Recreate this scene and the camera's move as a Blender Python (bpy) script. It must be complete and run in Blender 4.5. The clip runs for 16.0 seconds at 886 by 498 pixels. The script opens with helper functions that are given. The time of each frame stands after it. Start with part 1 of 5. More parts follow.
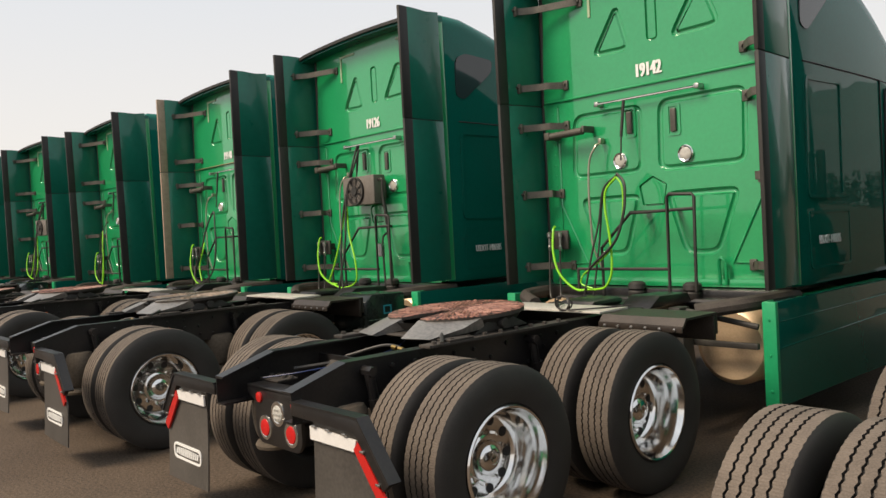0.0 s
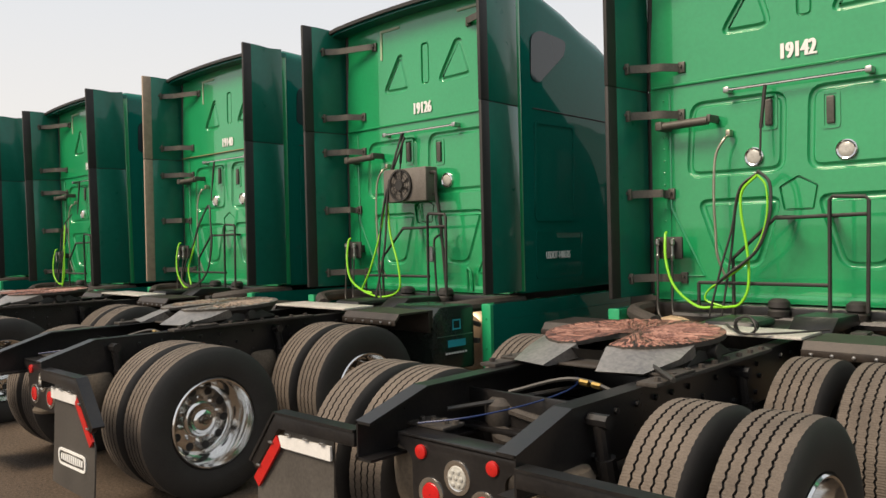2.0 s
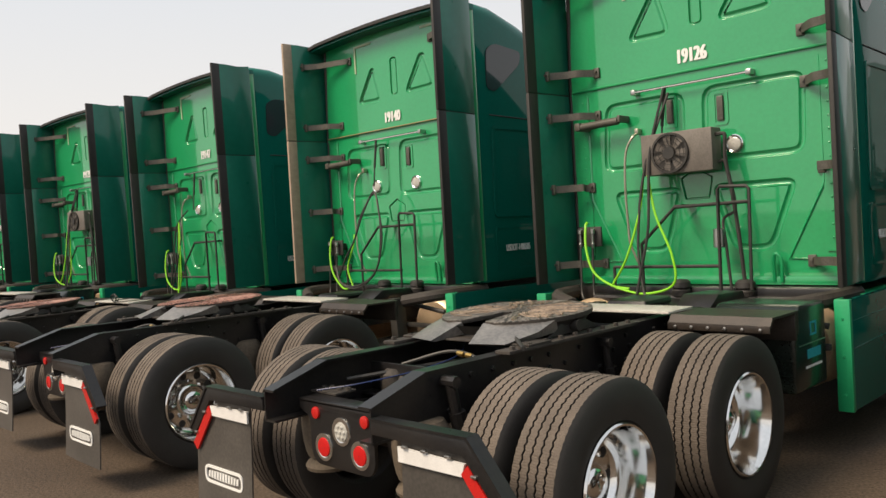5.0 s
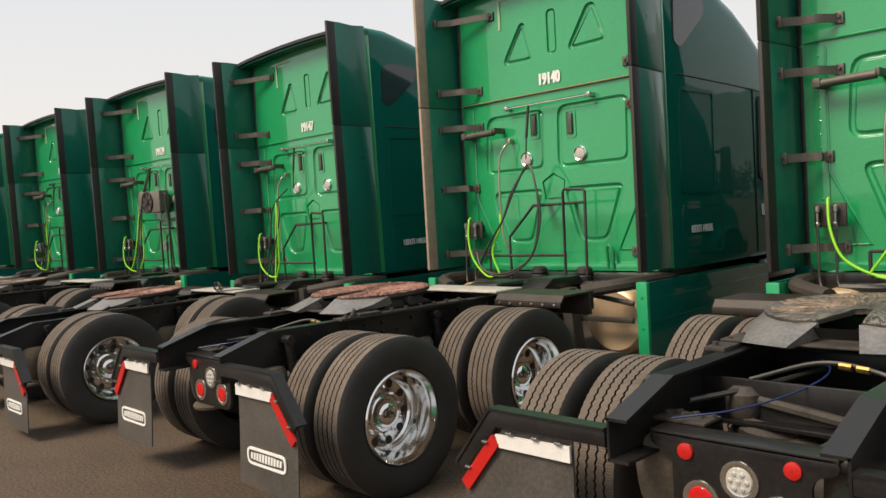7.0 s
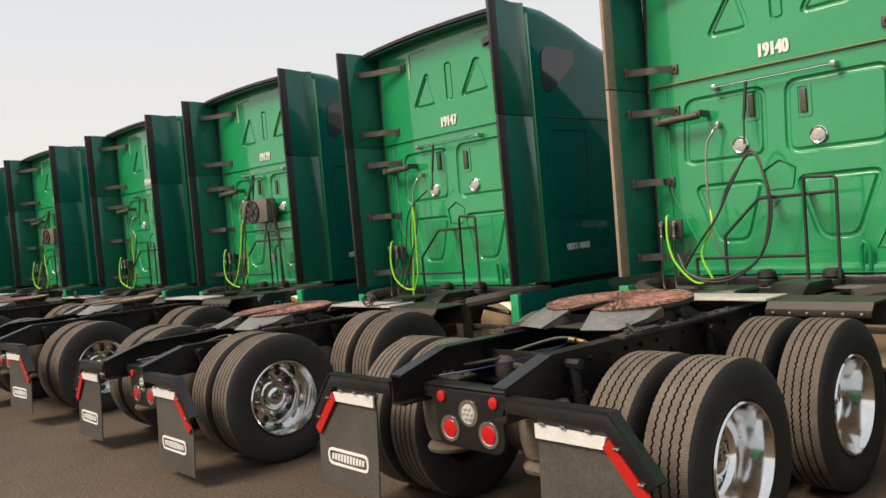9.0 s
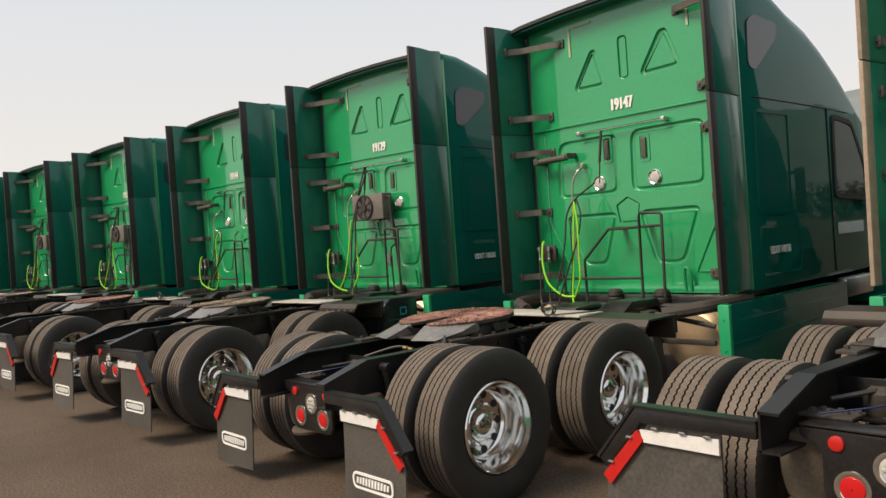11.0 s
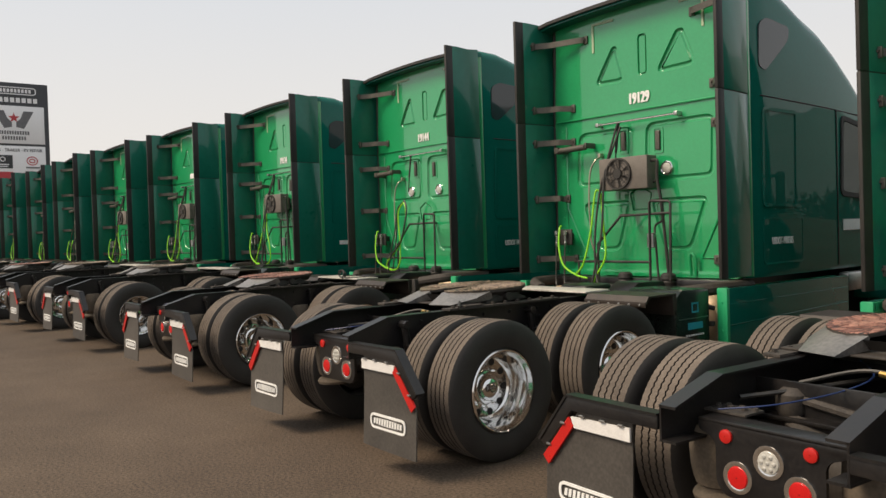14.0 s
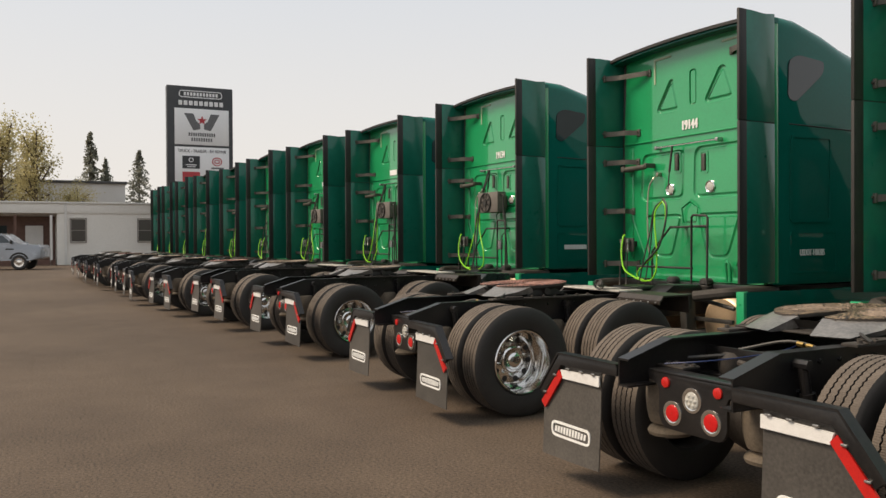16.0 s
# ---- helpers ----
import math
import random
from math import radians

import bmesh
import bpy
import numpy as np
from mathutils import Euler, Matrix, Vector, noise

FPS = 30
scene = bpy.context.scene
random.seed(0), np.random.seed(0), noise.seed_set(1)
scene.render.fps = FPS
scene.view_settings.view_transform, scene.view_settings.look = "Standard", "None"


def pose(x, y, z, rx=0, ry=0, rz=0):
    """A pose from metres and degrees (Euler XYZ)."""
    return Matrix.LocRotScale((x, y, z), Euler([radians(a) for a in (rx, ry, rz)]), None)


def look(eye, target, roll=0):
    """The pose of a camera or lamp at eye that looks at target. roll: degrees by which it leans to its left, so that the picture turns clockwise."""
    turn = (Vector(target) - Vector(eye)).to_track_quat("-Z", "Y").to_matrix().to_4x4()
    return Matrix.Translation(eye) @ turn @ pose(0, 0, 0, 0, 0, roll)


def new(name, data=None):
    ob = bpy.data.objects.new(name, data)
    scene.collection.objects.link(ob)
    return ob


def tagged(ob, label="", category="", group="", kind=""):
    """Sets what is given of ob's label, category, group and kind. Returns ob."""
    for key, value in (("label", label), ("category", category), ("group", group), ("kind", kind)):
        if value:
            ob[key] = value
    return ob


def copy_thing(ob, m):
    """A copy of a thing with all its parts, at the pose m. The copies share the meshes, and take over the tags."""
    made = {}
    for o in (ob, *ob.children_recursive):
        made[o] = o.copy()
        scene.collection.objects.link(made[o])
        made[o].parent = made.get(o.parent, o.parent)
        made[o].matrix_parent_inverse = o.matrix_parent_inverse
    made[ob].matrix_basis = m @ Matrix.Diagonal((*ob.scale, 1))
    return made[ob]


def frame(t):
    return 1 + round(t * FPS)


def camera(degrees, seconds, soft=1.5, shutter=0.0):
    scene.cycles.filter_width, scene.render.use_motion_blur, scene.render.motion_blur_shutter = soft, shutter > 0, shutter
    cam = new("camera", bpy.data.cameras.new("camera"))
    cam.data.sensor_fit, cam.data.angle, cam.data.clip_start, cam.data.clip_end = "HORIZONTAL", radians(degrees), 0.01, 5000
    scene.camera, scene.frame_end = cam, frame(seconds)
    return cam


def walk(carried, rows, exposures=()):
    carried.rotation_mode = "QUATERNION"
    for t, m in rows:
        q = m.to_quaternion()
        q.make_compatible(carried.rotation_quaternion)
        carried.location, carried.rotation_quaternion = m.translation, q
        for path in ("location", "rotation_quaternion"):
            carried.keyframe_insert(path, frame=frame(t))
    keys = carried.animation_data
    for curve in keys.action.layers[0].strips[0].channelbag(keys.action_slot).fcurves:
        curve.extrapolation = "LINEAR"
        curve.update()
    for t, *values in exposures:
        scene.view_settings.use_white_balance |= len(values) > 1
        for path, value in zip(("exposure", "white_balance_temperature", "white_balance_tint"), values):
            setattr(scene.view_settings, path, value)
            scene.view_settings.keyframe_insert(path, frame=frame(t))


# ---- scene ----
cam = camera(58.08, 16.0)
PATH = [  # seconds, x, y, z, pitch, roll, yaw
    (0.0, 3.919, -3.026, 1.714, -1.56, 3.19, 46.28),
    (0.5, 3.400, -3.011, 1.710, -1.24, 3.57, 46.75),
    (1.0, 2.911, -3.093, 1.688, -1.14, 3.09, 45.95),
    (1.5, 2.493, -3.096, 1.685, -1.10, 1.96, 43.50),
    (2.0, 2.072, -3.064, 1.698, -1.13, 1.50, 41.31),
    (2.5, 1.647, -3.084, 1.705, -1.76, 2.20, 39.29),
    (3.0, 1.208, -3.047, 1.711, -1.39, 2.91, 38.66),
    (3.5, 0.721, -3.121, 1.722, -1.39, 2.80, 38.29),
    (4.0, 0.282, -3.204, 1.731, -1.15, 3.47, 40.94),
    (4.2, 0.106, -3.219, 1.730, -1.04, 3.72, 43.25),
    (6.3, -1.860, -3.423, 1.745, -2.90, 3.01, 40.56),
    (6.5, -2.039, -3.443, 1.751, -2.72, 3.18, 40.97),
    (7.0, -2.534, -3.450, 1.746, -2.69, 3.57, 43.17),
    (7.5, -3.030, -3.535, 1.735, -2.44, 3.77, 42.28),
    (8.0, -3.476, -3.578, 1.710, -1.55, 4.38, 45.30),
    (8.5, -3.972, -3.558, 1.716, -1.65, 4.53, 46.19),
    (9.0, -4.393, -3.690, 1.728, -1.58, 4.80, 45.15),
    (9.5, -4.823, -3.726, 1.738, -1.26, 5.24, 48.78),
    (9.7, -5.003, -3.710, 1.752, -1.41, 5.05, 49.12),
    (11.8, -7.025, -4.011, 1.681, -0.51, 3.24, 45.57),
    (12.0, -7.202, -3.988, 1.673, -0.36, 3.04, 46.15),
    (12.5, -7.686, -3.902, 1.672, -0.30, 2.01, 47.71),
    (13.0, -8.158, -3.924, 1.667, -0.47, 1.79, 49.32),
    (13.5, -8.626, -3.852, 1.666, -0.58, 1.76, 51.81),
    (14.0, -9.118, -3.904, 1.639, -1.30, 1.68, 53.04),
    (14.5, -9.601, -3.951, 1.648, -1.47, 1.61, 54.74),
    (15.0, -10.137, -3.945, 1.642, -1.02, 0.80, 59.63),
    (15.5, -10.655, -4.054, 1.628, -0.93, 0.51, 61.83),
    (16.0, -11.141, -4.113, 1.617, -0.69, 0.28, 63.78),
]
walk(cam, [(t, pose(x, y, z, 90 + p, r, w)) for t, x, y, z, p, r, w in PATH],
     exposures=((0.0, 0.16), (4.2, 0.16), (9.6, 0.12), (12.0, 0.08), (16.0, 0.05)))

# ---- world, sun, exposure ----
SUN_TO = Vector((-0.24, -0.62, 0.745)).normalized()
world = bpy.data.worlds.new("hazy_sky")
scene.world = world
world.use_nodes = True
wn, wl = world.node_tree.nodes, world.node_tree.links
wn.clear()
sky = wn.new("ShaderNodeTexSky")
sky.sky_type, sky.sun_disc = "NISHITA", False
sky.sun_elevation, sky.sun_rotation = math.asin(SUN_TO.z), math.atan2(SUN_TO.x, SUN_TO.y)
sky.air_density, sky.dust_density, sky.ozone_density = 1.0, 6.0, 1.0
hsv = wn.new("ShaderNodeHueSaturation")
hsv.inputs["Saturation"].default_value = 0.22
haze = wn.new("ShaderNodeMix")
haze.data_type = "RGBA"
haze.inputs[0].default_value = 0.88
ray_up = wn.new("ShaderNodeTexCoord")
split = wn.new("ShaderNodeSeparateXYZ")
wl.new(ray_up.outputs["Generated"], split.inputs[0])
veil = wn.new("ShaderNodeValToRGB")
veil.color_ramp.elements[0].position, veil.color_ramp.elements[0].color = 0.0, (0.88, 0.815, 0.735, 1)
veil.color_ramp.elements[1].position, veil.color_ramp.elements[1].color = 0.34, (0.665, 0.695, 0.740, 1)
wl.new(split.outputs[2], veil.inputs[0])
gain = wn.new("ShaderNodeMix")
gain.data_type, gain.blend_type = "RGBA", "MULTIPLY"
gain.inputs[0].default_value = 1.0
gain.inputs[7].default_value = (10, 10, 10, 1)
wl.new(veil.outputs[0], gain.inputs[6])
wl.new(gain.outputs[2], haze.inputs[7])
back = wn.new("ShaderNodeBackground")
back.inputs["Strength"].default_value = 0.108
wout = wn.new("ShaderNodeOutputWorld")
wl.new(sky.outputs[0], hsv.inputs["Color"])
wl.new(hsv.outputs[0], haze.inputs[6])
wl.new(haze.outputs[2], back.inputs["Color"])
wl.new(back.outputs[0], wout.inputs[0])

sun = new("sun", bpy.data.lights.new("sun", "SUN"))
sun.data.energy, sun.data.angle, sun.data.color = 4.1, radians(24), (1.0, 0.82, 0.62)
sun.matrix_world = look(SUN_TO * 50, (0, 0, 0))


# ---- materials ----
def material(name, c1, c2=None, rough=0.5, metal=0.0, scale=6.0, fine=60.0, bump=0.0, rough_var=0.1, coat=0.0, spec=0.5, vary=0.0):
    """Two colours mixed by coarse and fine noise, with uneven gloss and relief."""
    m = bpy.data.materials.new(name)
    m.use_nodes = True
    n, l = m.node_tree.nodes, m.node_tree.links
    b = n["Principled BSDF"]
    tc = n.new("ShaderNodeTexCoord")
    info = n.new("ShaderNodeObjectInfo")
    shift = n.new("ShaderNodeVectorMath")
    shift.operation = "ADD"
    l.new(tc.outputs["Object"], shift.inputs[0])
    l.new(info.outputs["Random"], shift.inputs[1])
    big, small = n.new("ShaderNodeTexNoise"), n.new("ShaderNodeTexNoise")
    big.inputs["Scale"].default_value, small.inputs["Scale"].default_value = scale, fine
    big.inputs["Detail"].default_value, small.inputs["Detail"].default_value = 6, 3
    for t in (big, small):
        l.new(shift.outputs[0], t.inputs["Vector"])
    mix = n.new("ShaderNodeMath")
    mix.operation = "MULTIPLY_ADD"
    l.new(small.outputs[0], mix.inputs[0])
    mix.inputs[1].default_value = 0.5
    half = n.new("ShaderNodeMath")
    half.operation = "MULTIPLY"
    half.inputs[1].default_value = 0.5
    l.new(big.outputs[0], half.inputs[0])
    l.new(half.outputs[0], mix.inputs[2])
    ramp = n.new("ShaderNodeValToRGB")
    ramp.color_ramp.elements[0].position, ramp.color_ramp.elements[1].position = 0.36, 0.64
    ramp.color_ramp.elements[0].color = (*c1, 1)
    ramp.color_ramp.elements[1].color = (*(c2 or c1), 1)
    l.new(mix.outputs[0], ramp.inputs[0])
    l.new(ramp.outputs[0], b.inputs["Base Color"])
    if vary:
        tone = n.new("ShaderNodeHueSaturation")
        mr = n.new("ShaderNodeMapRange")
        mr.inputs[3].default_value, mr.inputs[4].default_value = 1 - vary, 1 + vary
        l.new(info.outputs["Random"], mr.inputs[0])
        l.new(mr.outputs[0], tone.inputs["Value"])
        l.new(ramp.outputs[0], tone.inputs["Color"])
        l.new(tone.outputs[0], b.inputs["Base Color"])
    rr = n.new("ShaderNodeMapRange")
    rr.inputs[3].default_value, rr.inputs[4].default_value = max(0.02, rough - rough_var), min(1, rough + rough_var)
    l.new(mix.outputs[0], rr.inputs[0])
    l.new(rr.outputs[0], b.inputs["Roughness"])
    b.inputs["Metallic"].default_value = metal
    b.inputs["Specular IOR Level"].default_value = spec
    b.inputs["Coat Weight"].default_value = coat
    b.inputs["Coat Roughness"].default_value = 0.06
    if bump:
        bp = n.new("ShaderNodeBump")
        bp.inputs["Strength"].default_value, bp.inputs["Distance"].default_value = 0.6, bump
        l.new(mix.outputs[0], bp.inputs["Height"])
        l.new(bp.outputs[0], b.inputs["Normal"])
    return m


def glass(name, color, rough=0.03):
    m = bpy.data.materials.new(name)
    m.use_nodes = True
    b = m.node_tree.nodes["Principled BSDF"]
    b.inputs["Base Color"].default_value = (*color, 1)
    b.inputs["Roughness"].default_value = rough
    b.inputs["Specular IOR Level"].default_value = 0.7
    return m


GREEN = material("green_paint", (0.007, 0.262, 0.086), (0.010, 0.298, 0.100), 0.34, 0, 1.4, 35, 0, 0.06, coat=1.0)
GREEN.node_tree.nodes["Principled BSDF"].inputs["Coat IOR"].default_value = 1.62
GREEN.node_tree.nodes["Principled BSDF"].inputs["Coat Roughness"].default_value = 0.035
# Darker side paint; shade and dark reflections also go into its base colour.
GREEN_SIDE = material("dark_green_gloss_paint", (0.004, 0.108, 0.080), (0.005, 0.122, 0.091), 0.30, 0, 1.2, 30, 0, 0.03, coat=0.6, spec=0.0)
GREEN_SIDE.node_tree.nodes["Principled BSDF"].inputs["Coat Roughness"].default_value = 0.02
# Extender panels: shade is put into this green as well.
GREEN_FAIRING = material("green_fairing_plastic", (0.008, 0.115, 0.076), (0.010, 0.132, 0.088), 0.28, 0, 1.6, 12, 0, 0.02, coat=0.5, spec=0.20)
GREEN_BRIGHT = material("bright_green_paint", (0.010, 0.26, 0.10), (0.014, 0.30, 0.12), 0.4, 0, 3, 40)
RUBBER = material("black_rubber", (0.012, 0.011, 0.010), (0.026, 0.023, 0.020), 0.62, 0, 5, 90, 0.001)
RUBBER_BROWN = material("sun_faded_rubber", (0.25, 0.19, 0.14), (0.37, 0.285, 0.21), 0.85, 0, 14, 130, 0.002)
SIDEWALL = material("tyre_sidewall", (0.017, 0.015, 0.014), (0.030, 0.027, 0.024), 0.6, 0, 7, 120, 0.0006)
TREAD = material("dusty_tread", (0.080, 0.064, 0.051), (0.140, 0.114, 0.092), 0.9, 0, 9, 160, 0.0012, vary=0.12)
CHROME = material("polished_aluminium", (0.80, 0.79, 0.77), (0.72, 0.71, 0.69), 0.12, 1.0, 5, 60, 0, 0.03)
# The tan of the reflected ground is put into the aluminium's colour.
TANK = material("brushed_tank_aluminium", (0.72, 0.54, 0.36), (0.60, 0.44, 0.28), 0.42, 0.55, 3, 70, 0, 0.1)
STEEL = material("bright_steel", (0.55, 0.54, 0.52), (0.42, 0.41, 0.40), 0.35, 1.0, 12, 90, 0.0008)
FRAME_BLACK = material("black_frame_paint", (0.007, 0.007, 0.008), (0.018, 0.016, 0.015), 0.32, 0, 4, 55, 0.0007, 0.12, spec=0.45)
BLACK_METAL = material("satin_black_metal", (0.014, 0.013, 0.012), (0.032, 0.029, 0.025), 0.6, 0, 8, 80, 0.0006)
BRACKET = material("dark_grey_bracket", (0.060, 0.056, 0.047), (0.105, 0.098, 0.082), 0.5, 0.2, 9, 70, 0.0008)
FLAP = material("grey_black_flap_rubber", (0.040, 0.036, 0.032), (0.080, 0.072, 0.063), 0.45, 0, 3, 60, 0.0008, vary=0.25)
GUARD = material("rusty_brown_guard", (0.018, 0.014, 0.011), (0.042, 0.032, 0.025), 0.45, 0.2, 7, 80, 0.001)
PIPE = material("dull_plated_pipe", (0.46, 0.42, 0.33), (0.36, 0.33, 0.26), 0.35, 0.8, 10, 80)
AIRBAG = material("dusty_brown_airbag", (0.075, 0.058, 0.040), (0.135, 0.105, 0.074), 0.85, 0, 6, 60, 0.002)
DUST = material("dusty_cast_axle", (0.024, 0.020, 0.017), (0.058, 0.049, 0.041), 0.75, 0.1, 6, 70, 0.003)
WHITE = material("white_vinyl", (0.78, 0.78, 0.76), (0.70, 0.70, 0.68), 0.5, 0, 8, 70)
REFLEX_WHITE = material("white_reflector", (0.72, 0.71, 0.69), (0.60, 0.59, 0.57), 0.35, 0, 20, 160)
REFLEX_RED = material("red_reflector", (0.50, 0.016, 0.012), (0.40, 0.012, 0.010), 0.3, 0, 20, 160)
LENS_RED = material("red_lamp_lens", (0.52, 0.012, 0.012), (0.42, 0.010, 0.010), 0.18, 0, 30, 200, 0.001)
LENS_CLEAR = material("clear_lamp_lens", (0.50, 0.49, 0.45), (0.34, 0.33, 0.30), 0.15, 0, 40, 200, 0.002)
HOSE_YELLOW = material("yellow_green_hose", (0.25, 0.64, 0.016), (0.20, 0.54, 0.014), 0.4, 0, 10, 60)
HOSE_BLACK = material("black_hose", (0.018, 0.017, 0.016), (0.040, 0.037, 0.032), 0.5, 0, 10, 80)
HOSE_BLUE = material("blue_air_line", (0.006, 0.022, 0.10), (0.005, 0.018, 0.08), 0.4, 0, 10, 80)
BRASS = material("brass_fitting", (0.60, 0.40, 0.13), (0.48, 0.32, 0.10), 0.35, 1.0, 20, 90)
WINDOW = glass("tinted_window", (0.026, 0.034, 0.038))
FAN_GREY = material("condenser_housing", (0.10, 0.088, 0.075), (0.15, 0.133, 0.115), 0.6, 0, 9, 80, 0.0008)
APU_BLACK = material("black_cover_plastic", (0.008, 0.012, 0.010), (0.018, 0.024, 0.020), 0.22, 0, 5, 60)
TAN = material("gold_trim_strip", (0.36, 0.25, 0.12), (0.28, 0.19, 0.09), 0.5, 0.3, 20, 90)
ORANGE = material("orange_sticker", (0.62, 0.13, 0.02), (0.55, 0.11, 0.02), 0.5)
PALE_GREEN = material("pale_edge_strip", (0.30, 0.40, 0.24), (0.38, 0.46, 0.30), 0.5, 0, 8, 60)
TURQUOISE = material("turquoise_print", (0.02, 0.30, 0.36), (0.02, 0.26, 0.32), 0.5)


def add_sipes(m):
    """Fine cross cuts round the tread, about the x axis."""
    n, l = m.node_tree.nodes, m.node_tree.links
    tc, sp = n.new("ShaderNodeTexCoord"), n.new("ShaderNodeSeparateXYZ")
    at, k, sn = (n.new("ShaderNodeMath") for _ in range(3))
    at.operation, k.operation, sn.operation = "ARCTAN2", "MULTIPLY_ADD", "SINE"
    l.new(tc.outputs["Object"], sp.inputs[0])
    l.new(sp.outputs[1], at.inputs[0]), l.new(sp.outputs[2], at.inputs[1])
    nz = n.new("ShaderNodeTexNoise")
    nz.inputs["Scale"].default_value = 30
    l.new(tc.outputs["Object"], nz.inputs["Vector"])
    mu = n.new("ShaderNodeMath")
    mu.operation, mu.inputs[1].default_value = "MULTIPLY", 5.0
    l.new(nz.outputs[0], mu.inputs[0])
    k.inputs[1].default_value = 250
    l.new(at.outputs[0], k.inputs[0]), l.new(mu.outputs[0], k.inputs[2]), l.new(k.outputs[0], sn.inputs[0])
    bp = n.new("ShaderNodeBump")
    bp.inputs["Strength"].default_value, bp.inputs["Distance"].default_value = 0.4, 0.002
    b = n["Principled BSDF"]
    l.new(sn.outputs[0], bp.inputs["Height"])
    l.new(b.inputs["Normal"].links[0].from_socket, bp.inputs["Normal"])
    l.new(bp.outputs[0], b.inputs["Normal"])


add_sipes(TREAD)


def tread_plate():
    m = material("diamond_plate", (0.66, 0.63, 0.57), (0.52, 0.49, 0.44), 0.42, 0.35, 6, 80)
    n, l = m.node_tree.nodes, m.node_tree.links
    tc, mp, vo = n.new("ShaderNodeTexCoord"), n.new("ShaderNodeMapping"), n.new("ShaderNodeTexVoronoi")
    mp.inputs["Scale"].default_value = (38, 70, 38)
    mp.inputs["Rotation"].default_value = (0, 0, 0.78)
    bp = n.new("ShaderNodeBump")
    bp.inputs["Strength"].default_value, bp.inputs["Distance"].default_value, bp.invert = 0.9, 0.004, True
    l.new(tc.outputs["Object"], mp.inputs[0]), l.new(mp.outputs[0], vo.inputs["Vector"])
    l.new(vo.outputs["Distance"], bp.inputs["Height"]), l.new(bp.outputs[0], n["Principled BSDF"].inputs["Normal"])
    return m


def greasy_plate(name, c1, c2, c3):
    """Worn coupling plate: dried grease drawn out in streaks from the centre."""
    m = bpy.data.materials.new(name)
    m.use_nodes = True
    n, l = m.node_tree.nodes, m.node_tree.links
    b = n["Principled BSDF"]
    tc = n.new("ShaderNodeTexCoord")
    grad = n.new("ShaderNodeTexGradient")
    grad.gradient_type = "RADIAL"
    ln = n.new("ShaderNodeVectorMath")
    ln.operation = "LENGTH"
    l.new(tc.outputs["Object"], grad.inputs[0]), l.new(tc.outputs["Object"], ln.inputs[0])
    cmb = n.new("ShaderNodeCombineXYZ")
    am = n.new("ShaderNodeMath")
    am.operation, am.inputs[1].default_value = "MULTIPLY", 150
    rm = n.new("ShaderNodeMath")
    rm.operation, rm.inputs[1].default_value = "MULTIPLY", 13
    l.new(grad.outputs[1], am.inputs[0]), l.new(ln.outputs["Value"], rm.inputs[0])
    l.new(am.outputs[0], cmb.inputs[0]), l.new(rm.outputs[0], cmb.inputs[1])
    nz = n.new("ShaderNodeTexNoise")
    nz.inputs["Scale"].default_value, nz.inputs["Detail"].default_value, nz.inputs["Distortion"].default_value = 1.0, 4, 0.9
    l.new(cmb.outputs[0], nz.inputs["Vector"])
    rp = n.new("ShaderNodeValToRGB")
    e = rp.color_ramp.elements
    e[0].position, e[0].color, e[1].position, e[1].color = 0.45, (*c1, 1), 0.58, (*c3, 1)
    mid = e.new(0.50)
    mid.color = (*c2, 1)
    l.new(nz.outputs[0], rp.inputs[0]), l.new(rp.outputs[0], b.inputs["Base Color"])
    b.inputs["Roughness"].default_value = 0.45
    bp = n.new("ShaderNodeBump")
    bp.inputs["Strength"].default_value, bp.inputs["Distance"].default_value = 1.0, 0.012
    l.new(nz.outputs[0], bp.inputs["Height"]), l.new(bp.outputs[0], b.inputs["Normal"])
    return m


RIDGE_RED = material("red_dried_grease", (0.085, 0.030, 0.022), (0.40, 0.21, 0.155), 0.5, 0, 9, 60, 0.002)
RIDGE_BROWN = material("brown_dried_grease", (0.055, 0.040, 0.028), (0.30, 0.225, 0.16), 0.5, 0, 9, 60, 0.002)
RAMP = material("worn_ramp_steel", (0.17, 0.165, 0.16), (0.30, 0.285, 0.265), 0.40, 0.6, 7, 50, 0.002)
PLATE = tread_plate()
GREASE_RED = greasy_plate("red_grease_plate", (0.014, 0.009, 0.008), (0.15, 0.050, 0.036), (0.40, 0.20, 0.15))
GREASE_BROWN = greasy_plate("brown_grease_plate", (0.020, 0.014, 0.010), (0.12, 0.080, 0.050), (0.26, 0.19, 0.12))
GREASE_GREY = greasy_plate("grey_grease_plate", (0.030, 0.026, 0.023), (0.11, 0.095, 0.083), (0.20, 0.18, 0.16))


